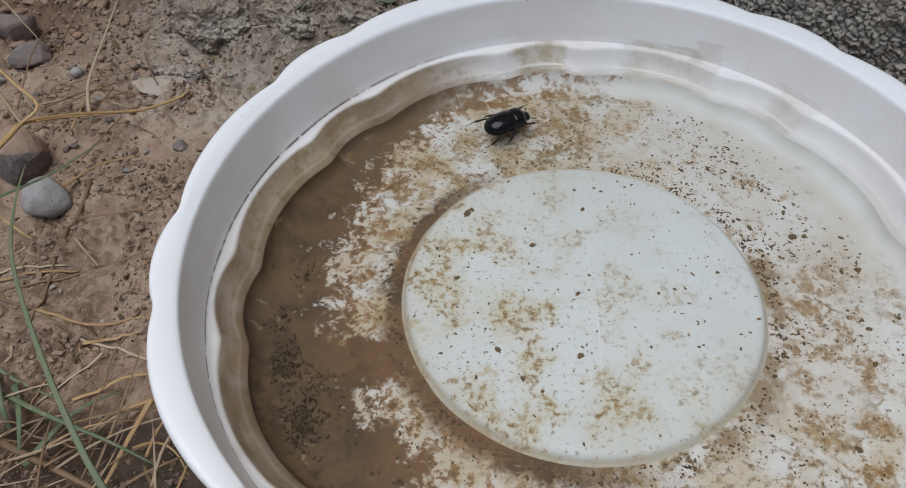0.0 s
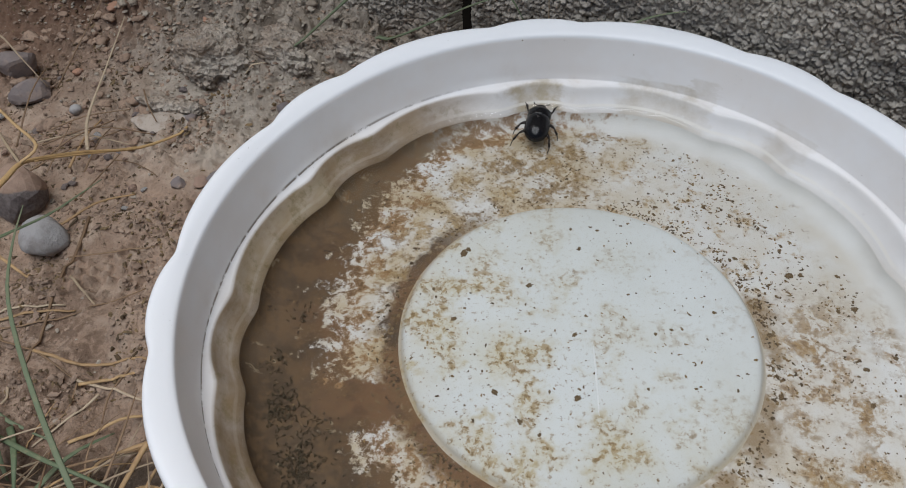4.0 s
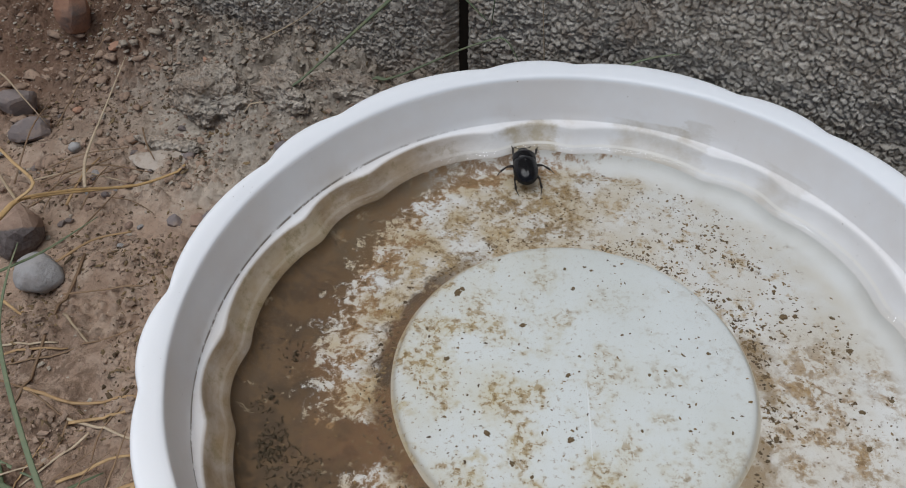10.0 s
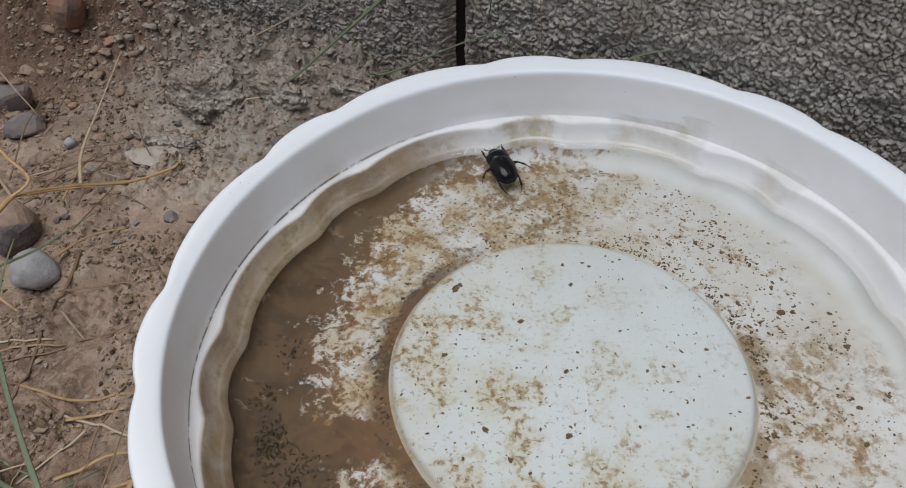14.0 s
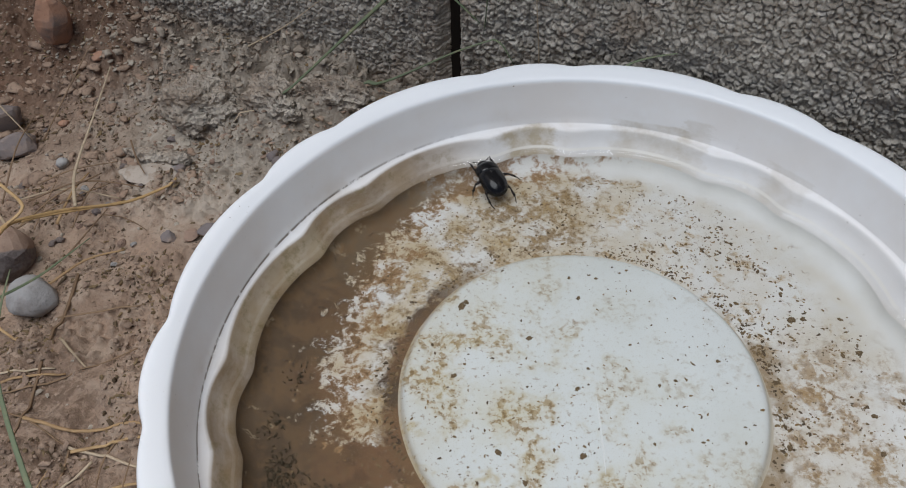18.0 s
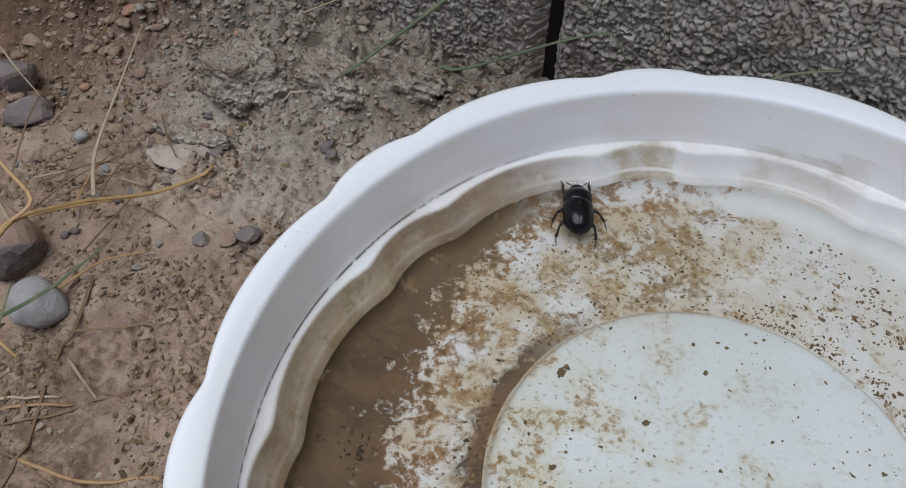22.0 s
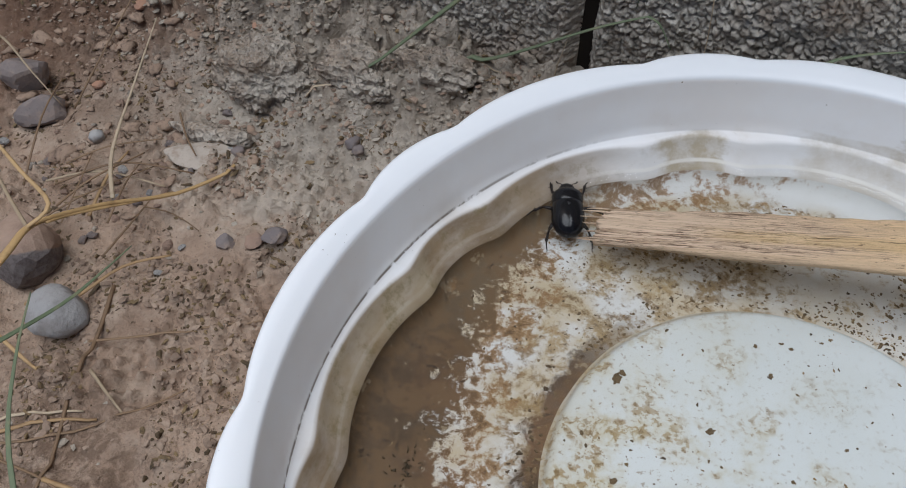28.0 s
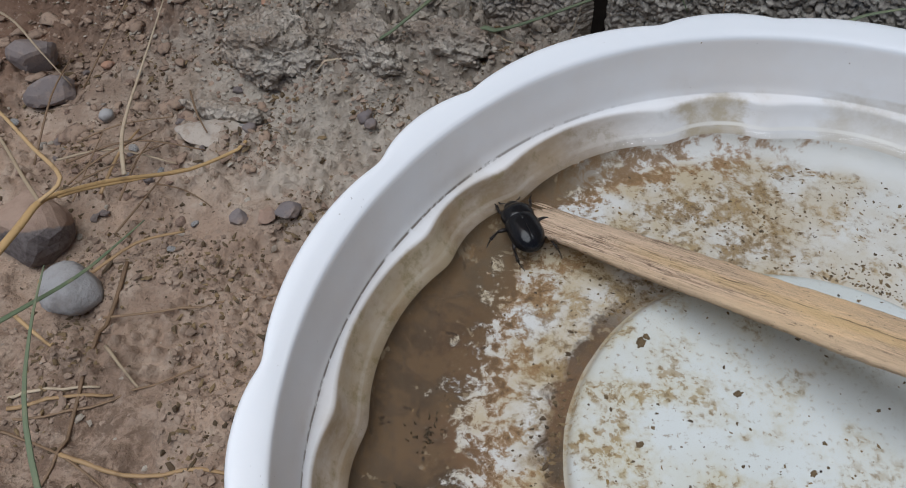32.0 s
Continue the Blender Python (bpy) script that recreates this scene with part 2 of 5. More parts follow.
def mortar_material():
    m = Mat("old_mortar", 0.95, spec=0.2)
    a, b, g = m.noise(45, 5), m.noise(220, 6, 0.7), m.noise(800, 3)
    c = m.mix(m.span(a, 0.35, 0.65), (0.46, 0.365, 0.285), (0.60, 0.53, 0.45))
    c = m.mix(m.math("MULTIPLY", m.span(b, 0.54, 0.72), 0.6), c, (0.25, 0.19, 0.145))
    c = m.mix(m.math("MULTIPLY", m.span(g, 0.56, 0.68), 0.7), c, (0.55, 0.51, 0.46))
    m.color(c).bump(m.voronoi(290), 1.0, 0.006).bump(b, 0.5, 0.003).bump(g, 0.7, 0.0012)
    return m.m


def plastic_material():
    """White moulded plastic, with tan stains that cling to the lower wall and ledge."""
    m = Mat("white_plastic", 0.4, spec=0.4)
    x, y, z = m.xyz()
    blotch, streak = m.noise(34, 5, 0.55), m.noise(60, 6, 0.65, (1, 1, 2.5))
    turn = m.math("ARCTAN2", y, x)
    low = m.span(z, 0.076, 0.058)
    ledge = m.span(z, 0.0617, 0.0604)
    left = m.span(x, 0.0, -0.10)
    stain = m.math("MULTIPLY", low, m.span(blotch, 0.53, 0.70))
    c = m.mix(m.span(m.noise(9, 3), 0.3, 0.75), (0.885, 0.908, 0.94), (0.85, 0.872, 0.90))
    # warm light bounced onto the inner wall, painted as a tan tint below the lip
    warm_bounce = m.math("MULTIPLY", m.span(z, 0.0852, 0.0835), m.span(m.noise(20, 4), 0.25, 0.7, 0.16, 0.42))
    c = m.mix(warm_bounce, c, (0.70, 0.61, 0.53))
    c = m.mix(m.math("MULTIPLY", stain, 0.35), c, (0.52, 0.42, 0.30))
    # a grey-tan bloom over the whole ledge, thicker on one side
    bloom = m.math("MULTIPLY", ledge, m.math("MULTIPLY", m.span(streak, 0.15, 0.70, 0.72, 1.0), m.math("ADD", 0.52, m.math("MULTIPLY", left, 0.46))))
    tan = m.mix(m.span(blotch, 0.35, 0.7), (0.290, 0.205, 0.115), (0.195, 0.130, 0.066))
    c = m.mix(bloom, c, m.mix(m.span(left, 0.05, 0.75), (0.55, 0.545, 0.53), tan))
    # separate stains: angle, half width, top, strength
    for at, wide, top, deep in ((94, 6.5, 0.0622, 0.85), (69, 9, 0.0665, 0.45), (61, 3.5, 0.0725, 0.28), (42, 5, 0.066, 0.22), (150, 9, 0.0612, 0.55), (166, 8, 0.0612, 0.40)):
        off = m.math("ABSOLUTE", m.math("SUBTRACT", turn, radians(at)))
        off = m.math("ADD", off, m.math("MULTIPLY", m.math("SUBTRACT", streak, 0.5), 0.16))
        patch = m.math("MULTIPLY", m.span(off, radians(wide), radians(wide * 0.62)), m.span(m.math("ADD", z, m.math("MULTIPLY", m.math("SUBTRACT", blotch, 0.5), 0.008)), top, top - 0.0016))
        patch = m.math("MULTIPLY", patch, m.span(m.noise(120, 5, 0.65), 0.3, 0.62, 0.45, 1.0))
        c = m.mix(m.math("MULTIPLY", patch, deep), c, (0.385, 0.315, 0.205))
    olive = m.math("MULTIPLY", m.math("MULTIPLY", ledge, left), m.span(m.noise(130, 6, 0.7), 0.52, 0.68))
    c = m.mix(m.math("MULTIPLY", olive, 0.6), c, (0.190, 0.146, 0.062))
    crack = m.math("MULTIPLY", m.span(z, 0.0634, 0.0622), m.math("MULTIPLY", m.span(z, 0.0616, 0.0620), m.math("MULTIPLY", m.span(m.noise(150, 4, 0.7), 0.38, 0.52), m.math("ADD", 0.04, m.span(x, -0.03, -0.12)))))
    c = m.mix(m.math("MULTIPLY", crack, 0.85), c, (0.13, 0.095, 0.062))
    # the meniscus highlight, painted as a pale line just above the water
    meniscus_glint = m.math("MULTIPLY", m.span(z, 0.0529, 0.0533), m.math("MULTIPLY", m.span(z, 0.0543, 0.0538), m.span(m.noise(60, 4), 0.25, 0.5)))
    c = m.mix(m.math("MULTIPLY", meniscus_glint, m.span(left, 0.05, 0.6, 0.75, 0.12)), c, (0.72, 0.70, 0.65))
    dirt = m.math("MULTIPLY", m.span(m.noise(900, 2, 0.5), 0.73, 0.78), m.span(m.noise(40, 3), 0.5, 0.65))
    c = m.mix(m.math("MULTIPLY", dirt, 0.75), c, (0.14, 0.10, 0.07))
    m.color(c).roughness(m.span(stain, 0.0, 1.0, 0.36, 0.7))
    m.bump(m.noise(120, 3), 0.10, 0.0005)
    return m.m


def basin_material():
    """The basin's white floor under water: a crescent of solid silt on one side, torn patches of algae and silt, bare plastic on the other."""
    m = Mat("silted_plastic_floor", 0.6, spec=0.3)
    x, y, z = m.xyz()
    far = m.math("SQRT", m.math("ADD", m.math("MULTIPLY", x, x), m.math("MULTIPLY", y, y)))
    coarse, torn, fine = m.noise(30, 5, 0.55), m.noise(120, 6, 0.68, distort=0.45), m.noise(340, 5, 0.7, distort=0.3)
    mixed = m.math("ADD", m.math("MULTIPLY", torn, 0.62), m.math("MULTIPLY", fine, 0.38))
    even = m.math("SUBTRACT", m.math("SUBTRACT", far, m.math("MULTIPLY", x, 0.273)), m.math("MULTIPLY", y, 0.13))
    lean = m.math("ADD", even, m.math("MULTIPLY", m.math("SUBTRACT", coarse, 0.5), 0.035))
    lean = m.math("ADD", lean, m.math("MULTIPLY", m.math("SUBTRACT", mixed, 0.5), 0.13))
    px, py = m.math("ADD", x, 0.088), m.math("MULTIPLY", m.math("ADD", y, 0.030), 1.7)
    pool = m.math("SQRT", m.math("ADD", m.math("MULTIPLY", px, px), m.math("MULTIPLY", py, py)))
    lean = m.math("ADD", lean, m.span(pool, 0.030, 0.004, 0.0, 0.036))
    lean = m.math("ADD", lean, m.math("MULTIPLY", m.span(far, 0.128, 0.138, 0.0, 0.021), m.span(x, -0.03, -0.07)))
    solid = m.span(lean, 0.1255, 0.1390)
    # bare plastic
    white = m.mix(m.span(coarse, 0.3, 0.7), (0.665, 0.675, 0.672), (0.605, 0.605, 0.585))
    # thin tan film
    side = m.span(m.math("SUBTRACT", m.math("MULTIPLY", y, 0.42), x), -0.055, 0.095)
    side = m.math("MAXIMUM", side, m.span(y, -0.045, -0.085, 0.0, 0.85))
    clean = m.math("MAXIMUM", m.span(far, 0.1375, 0.1290), m.span(x, -0.02, -0.07))
    film = m.math("MULTIPLY", m.span(m.noise(44, 5, 0.62), 0.37, 0.60), m.math("ADD", 0.22, m.math("MULTIPLY", side, 0.55)))
    film = m.math("MULTIPLY", film, clean)
    veil = m.math("MULTIPLY", m.math("MULTIPLY", m.span(m.noise(20, 5, 0.6), 0.34, 0.66), 0.32), clean)
    c = m.mix(veil, white, (0.56, 0.515, 0.43))
    c = m.mix(film, c, (0.46, 0.36, 0.205))
    # torn brown blotches, denser towards the silt
    edge = m.math("SUBTRACT", 0.556, m.math("MULTIPLY", side, 0.095))
    blot = m.span(mixed, edge, m.math("ADD", edge, 0.115))
    clump = m.math("MULTIPLY", m.span(m.noise(34, 4, 0.6), 0.46, 0.60), m.span(mixed, 0.44, 0.54))
    clump = m.math("MULTIPLY", m.math("MULTIPLY", clump, clean), m.math("MAXIMUM", m.span(side, 0.3, 0.6), m.math("MULTIPLY", m.span(x, 0.06, 0.09), m.span(y, 0.03, -0.02))))
    c = m.mix(m.math("MULTIPLY", clump, 0.8), c, m.mix(m.span(torn, 0.4, 0.6), (0.36, 0.255, 0.135), (0.24, 0.165, 0.085)))
    brown = m.mix(m.span(m.noise(60, 5), 0.35, 0.68), (0.225, 0.150, 0.070), (0.37, 0.262, 0.125))
    brown = m.mix(m.span(fine, 0.52, 0.66), brown, (0.12, 0.075, 0.038))
    c = m.mix(m.math("MULTIPLY", m.math("MULTIPLY", blot, clean), 0.85), c, brown)
    speck = m.math("MULTIPLY", m.span(m.noise(105, 4, 0.62, distort=0.3), 0.54, 0.66), m.math("MULTIPLY", m.span(x, 0.005, 0.03), m.math("MULTIPLY", m.span(y, -0.035, 0.0), m.span(far, 0.124, 0.112))))
    c = m.mix(m.math("MULTIPLY", speck, m.span(fine, 0.36, 0.6, 0.3, 0.9)), c, m.mix(m.span(fine, 0.50, 0.64), (0.43, 0.325, 0.19), (0.26, 0.175, 0.09)))
    rim_rust = m.math("MULTIPLY", m.span(lean, 0.116, 0.130), m.span(mixed, 0.44, 0.54))
    c = m.mix(m.math("MULTIPLY", rim_rust, 0.8), c, (0.28, 0.160, 0.075))
    rusty = m.math("MULTIPLY", m.math("MULTIPLY", m.span(m.noise(46, 5, 0.65), 0.43, 0.57), m.span(mixed, 0.45, 0.55)), m.math("MULTIPLY", m.span(x, 0.055, 0.085), m.span(y, 0.035, -0.015)))
    c = m.mix(m.math("MULTIPLY", m.math("MULTIPLY", rusty, clean), 0.85), c, m.mix(m.span(fine, 0.45, 0.6), (0.36, 0.235, 0.105), (0.22, 0.135, 0.062)))
    # solid silt, with a few bare holes
    mud = m.mix(m.span(m.noise(40, 5, 0.6), 0.35, 0.7), (0.072, 0.047, 0.027), (0.112, 0.076, 0.045))
    mud = m.mix(m.math("MULTIPLY", m.span(y, 0.045, 0.105), m.span(mixed, 0.4, 0.55, 0.45, 0.8)), mud, (0.175, 0.128, 0.077))
    rust = m.math("MULTIPLY", m.span(m.noise(26, 4), 0.42, 0.60), m.span(even, 0.176, 0.130))
    mud = m.mix(m.math("MULTIPLY", m.math("MULTIPLY", rust, m.math("MULTIPLY", m.span(mixed, 0.40, 0.58, 0.35, 1.0), m.span(y, 0.07, 0.0, 0.35, 1.0))), 0.95), mud, (0.23, 0.122, 0.062))
    mud = m.mix(m.math("MULTIPLY", m.span(fine, 0.56, 0.7), 0.5), mud, (0.07, 0.048, 0.032))
    mud = m.mix(m.math("MULTIPLY", m.span(mixed, 0.46, 0.56), 0.75), mud, (0.150, 0.094, 0.048))
    mud = m.mix(m.math("MULTIPLY", m.span(m.noise(210, 4, 0.65, distort=0.5), 0.60, 0.67), m.span(m.noise(28, 3), 0.42, 0.58, 0.25, 0.9)), mud, (0.045, 0.030, 0.018))
    mud = m.mix(m.math("MULTIPLY", m.span(m.noise(190, 3, 0.6, distort=0.3), 0.65, 0.69), 0.5), mud, (0.36, 0.29, 0.19))
    r = m.math("SQRT", m.math("ADD", m.math("MULTIPLY", m.math("ADD", x, 0.0020), m.math("ADD", x, 0.0020)), m.math("MULTIPLY", m.math("ADD", y, 0.0014), m.math("ADD", y, 0.0014))))
    foot = m.math("MULTIPLY", m.span(m.math("ADD", r, m.math("MULTIPLY", m.math("SUBTRACT", torn, 0.5), 0.022)), m.span(y, 0.01, -0.06, 0.0850, 0.0880), m.span(y, 0.01, -0.06, 0.0805, 0.0825)), m.span(m.math("ADD", m.math("MULTIPLY", x, -1.0), m.math("MULTIPLY", y, -0.35)), 0.0, 0.05))
    holes = m.math("MULTIPLY", m.span(m.noise(70, 5, 0.6), 0.63, 0.66), m.span(even, 0.165, 0.14))
    cover = m.math("MAXIMUM", m.math("MULTIPLY", solid, m.math("MULTIPLY", m.span(x, -0.080, -0.040, 1.0, 0.5), m.math("SUBTRACT", 1.0, holes))), m.math("MULTIPLY", foot, 0.97))
    gather = m.math("MULTIPLY", m.span(m.math("ADD", r, m.math("MULTIPLY", m.math("SUBTRACT", torn, 0.5), 0.03)), 0.0905, 0.0815), m.math("MULTIPLY", m.span(m.noise(55, 4), 0.44, 0.58), m.span(y, 0.05, 0.01)))
    c = m.mix(m.math("MULTIPLY", gather, 0.8), c, (0.23, 0.15, 0.065))
    c = m.mix(cover, c, mud)
    m.color(c).roughness(0.75).bump(mixed, 0.35, 0.0012)
    return m.m


def disc_material():
    """Greenish white plastic with soft yellow-green algae on one side and a few brown blotches."""
    m = Mat("raised_disc_plastic", 0.5, spec=0.3)
    x, y, z = m.xyz()
    coarse, torn, fine = m.noise(62, 5, 0.6), m.noise(250, 5, 0.7, distort=0.3), m.noise(460, 4, 0.66)
    side = m.span(m.math("ADD", m.math("MULTIPLY", x, -0.8), m.math("MULTIPLY", y, -0.45)), -0.055, 0.045)
    c = m.mix(m.span(m.noise(16, 4), 0.35, 0.7), (0.62, 0.650, 0.650), (0.58, 0.605, 0.592))
    film = m.math("MULTIPLY", m.span(m.noise(26, 4, 0.6), 0.40, 0.66), m.math("ADD", 0.06, m.math("MULTIPLY", side, 0.34)))
    c = m.mix(film, c, (0.535, 0.51, 0.40))
    green = m.math("MULTIPLY", m.span(coarse, 0.50, 0.66), m.math("MULTIPLY", side, m.span(torn, 0.36, 0.60)))
    c = m.mix(m.math("MULTIPLY", green, 0.6), c, (0.42, 0.325, 0.13))
    spot = m.math("MULTIPLY", m.span(m.noise(58, 4, 0.6), 0.50, 0.60), m.span(torn, 0.49, 0.56))
    spot = m.math("MULTIPLY", spot, m.math("ADD", 0.12, m.math("MULTIPLY", side, 0.58)))
    halo = m.math("MULTIPLY", m.span(m.noise(58, 4, 0.6), 0.43, 0.60), m.math("MULTIPLY", side, m.span(fine, 0.35, 0.6, 0.2, 0.5)))
    c = m.mix(m.math("MULTIPLY", halo, 0.8), c, (0.48, 0.40, 0.215))
    c = m.mix(spot, c, (0.29, 0.185, 0.070))
    c = m.mix(m.math("MULTIPLY", spot, m.span(fine, 0.50, 0.60)), c, (0.16, 0.098, 0.042))
    c = m.mix(m.math("MULTIPLY", m.span(fine, 0.585, 0.65), m.math("ADD", 0.12, m.math("MULTIPLY", side, 0.48))), c, (0.22, 0.145, 0.07))
    edge = m.math("SQRT", m.math("ADD", m.math("MULTIPLY", x, x), m.math("MULTIPLY", y, y)))
    c = m.mix(m.math("MULTIPLY", m.span(edge, 0.0738, 0.0765), 0.6), c, (0.40, 0.32, 0.20))
    m.color(c).roughness(0.6).bump(torn, 0.10, 0.0005)
    return m.m


def water_material():
    m = bpy.data.materials.new("still_water")
    m.use_nodes = True
    t = m.node_tree
    t.nodes.remove(t.nodes["Principled BSDF"])
    clear, gloss = t.nodes.new("ShaderNodeBsdfTransparent"), t.nodes.new("ShaderNodeBsdfGlossy")
    clear.inputs[0].default_value = (0.955, 0.955, 0.955, 1)
    gloss.inputs["Roughness"].default_value = 0.02
    fres, mix, bump = t.nodes.new("ShaderNodeFresnel"), t.nodes.new("ShaderNodeMixShader"), t.nodes.new("ShaderNodeBump")
    fres.inputs[0].default_value = 1.33
    rip = t.nodes.new("ShaderNodeTexNoise")
    rip.inputs["Scale"].default_value, rip.inputs["Detail"].default_value = 22, 2
    bump.inputs["Strength"].default_value, bump.inputs["Distance"].default_value = 0.12, 0.002
    t.links.new(rip.outputs["Fac"], bump.inputs["Height"])
    t.links.new(bump.outputs[0], gloss.inputs["Normal"])
    t.links.new(fres.outputs[0], mix.inputs[0])
    t.links.new(clear.outputs[0], mix.inputs[1])
    t.links.new(gloss.outputs[0], mix.inputs[2])
    t.links.new(mix.outputs[0], t.nodes["Material Output"].inputs[0])
    return m


def shell_material(name, base, rough):
    m = Mat(name, rough, spec=0.3)
    m.color(m.mix(m.span(m.noise(500, 3), 0.3, 0.7), base, tuple(v * 1.7 for v in base)))
    m.bump(m.noise(900, 2), 0.08, 0.0002)
    m.bump(m.noise(700, 2, stretch=(0.08, 1.6, 0.5)), 0.10, 0.0003)
    return m.m


def wood_material():
    m = Mat("weathered_split_cane", 0.75, spec=0.3)
    fibre, fine = m.noise(1300, 6, 0.72, (0.028, 1.0, 1.0)), m.noise(2600, 4, 0.7, (0.04, 1.0, 1.0))
    patch = m.noise(60, 4, 0.6, (0.35, 1.0, 1.0))
    x, y, z = m.xyz()
    worn = m.span(x, 0.12, 0.03)
    c = m.mix(m.span(patch, 0.35, 0.65), (0.86, 0.605, 0.35), (0.80, 0.585, 0.385))
    c = m.mix(m.math("MULTIPLY", worn, 0.8), c, (0.76, 0.585, 0.44))
    c = m.mix(m.math("MULTIPLY", m.span(m.noise(500, 3, 0.6, (0.03, 1.0, 1.0)), 0.4, 0.65), 0.25), c, (0.50, 0.34, 0.22))
    rub = m.math("MULTIPLY", m.span(patch, 0.40, 0.60), m.math("ADD", 0.30, m.math("MULTIPLY", worn, 0.70)))
    c = m.mix(m.math("MULTIPLY", m.span(fibre, 0.47, 0.56), m.math("ADD", 0.22, rub)), c, (0.50, 0.35, 0.235))
    c = m.mix(m.math("MULTIPLY", m.span(fine, 0.525, 0.59), m.math("ADD", 0.25, rub)), c, (0.17, 0.105, 0.068))
    wander = m.math("MULTIPLY", m.math("SUBTRACT", m.noise(40, 5, 0.7, (1.0, 0.0, 0.0)), 0.5), 0.006)
    split = m.span(m.math("ABSOLUTE", m.math("SUBTRACT", m.math("SUBTRACT", y, 0.0015), wander)), 0.00035, 0.00008)
    split = m.math("MULTIPLY", split, m.math("MULTIPLY", m.span(x, 0.035, 0.05), m.span(m.noise(70, 3, 0.5, (1.0, 0.2, 0.2)), 0.42, 0.55)))
    c = m.mix(m.math("MULTIPLY", m.span(m.math("ABSOLUTE", m.math("SUBTRACT", y, wander)), 0.004, 0.001), m.math("MULTIPLY", m.span(x, 0.03, 0.06), 0.35)), c, (0.66, 0.44, 0.16))
    c = m.mix(m.math("MULTIPLY", split, 0.85), c, (0.11, 0.068, 0.038))
    pale = m.span(y, -0.0062, -0.0072)
    c = m.mix(m.math("MULTIPLY", pale, 0.6), c, (0.66, 0.48, 0.31))
    grime = m.noise(900, 4, 0.7, (0.35, 1.0, 1.0))
    c = m.mix(m.math("MULTIPLY", m.span(grime, 0.61, 0.68), 0.75), c, (0.17, 0.10, 0.065))
    m.color(c).bump(fibre, 0.6, 0.0012).bump(fine, 0.6, 0.0006).bump(grime, 0.5, 0.0008)
    return m.m


def varied(name, first, second, third=None, rough=0.85, scale=180, by_island=True, bumpy=0.5):
    m = Mat(name, rough, spec=0.3)
    pick = m.island() if by_island else m.random()
    c = m.mix(m.span(pick, 0.1, 0.9), first, second)
    n = m.noise(scale, 5, 0.65)
    c = m.mix(m.span(n, 0.45, 0.72), c, third or tuple(v * 0.6 for v in first))
    f = m.noise(scale * 6, 4, 0.7)
    c = m.mix(m.math("MULTIPLY", m.span(f, 0.55, 0.7), 0.4), c, tuple(v * 0.5 for v in first))
    m.color(c).bump(n, bumpy, 0.6 / scale * 0.4).bump(f, bumpy * 0.6, 0.06 / scale)
    return m.m


def stem_material(name, first, second, dark, rough=0.6):
    m = Mat(name, rough, spec=0.35)
    c = m.mix(m.span(m.random(), 0.0, 1.0), first, second)
    c = m.mix(m.math("MULTIPLY", m.span(m.noise(160, 5, 0.6), 0.5, 0.72), 0.7), c, dark)
    m.color(c).bump(m.noise(600, 3), 0.3, 0.0004)
    return m.m


SOIL, CONCRETE, MORTAR = soil_material(), concrete_material(), mortar_material()
PLASTIC, BASIN, DISC, WATER = plastic_material(), basin_material(), disc_material(), water_material()
SEAM = Mat("moulding_line", 0.4).color((0.68, 0.70, 0.70)).m
ELYTRA = shell_material("black_shell", (0.005, 0.005, 0.006), 0.19)
CHITIN = shell_material("dark_chitin", (0.008, 0.007, 0.007), 0.3)
LEG = shell_material("dark_brown_leg", (0.010, 0.007, 0.006), 0.4)
CANE = wood_material()
CRUMB = varied("soil_crumbs", (0.27, 0.193, 0.143), (0.38, 0.282, 0.213), (0.18, 0.127, 0.095))
GRIT = varied("grit", (0.34, 0.29, 0.235), (0.44, 0.39, 0.325), (0.18, 0.14, 0.105))
FLAKE = varied("plant_debris", (0.10, 0.068, 0.040), (0.23, 0.16, 0.085), (0.06, 0.045, 0.03), by_island=True)
GREY_STONE = varied("grey_stone", (0.36, 0.35, 0.345), (0.40, 0.385, 0.37), (0.21, 0.185, 0.17), 0.75, 48, False)
DARK_STONE = varied("slate_stone", (0.20, 0.172, 0.170), (0.22, 0.182, 0.170), (0.31, 0.24, 0.20), 0.75, 95, False)
BROWN_STONE = varied("brown_stone", (0.33, 0.225, 0.170), (0.37, 0.255, 0.195), (0.16, 0.118, 0.098), 0.85, 50, False)
def broken_stone_material():
    """A brown water-worn stone with one dark grey broken face."""
    m = Mat("broken_brown_stone", 0.85, spec=0.3)
    x, y, z = m.xyz()
    n, f = m.noise(95, 5, 0.65), m.noise(420, 4, 0.7)
    c = m.mix(m.span(n, 0.35, 0.7), (0.37, 0.262, 0.20), (0.27, 0.185, 0.14))
    face = m.span(m.math("ADD", m.math("ADD", m.math("MULTIPLY", y, 0.75), m.math("MULTIPLY", z, 0.8)), m.math("MULTIPLY", m.math("SUBTRACT", n, 0.5), 0.006)), 0.0005, -0.0008)
    c = m.mix(face, c, m.mix(m.span(f, 0.4, 0.65), (0.185, 0.158, 0.150), (0.12, 0.10, 0.095)))
    m.color(c).bump(n, 0.5, 0.002).bump(f, 0.5, 0.0006)
    return m.m


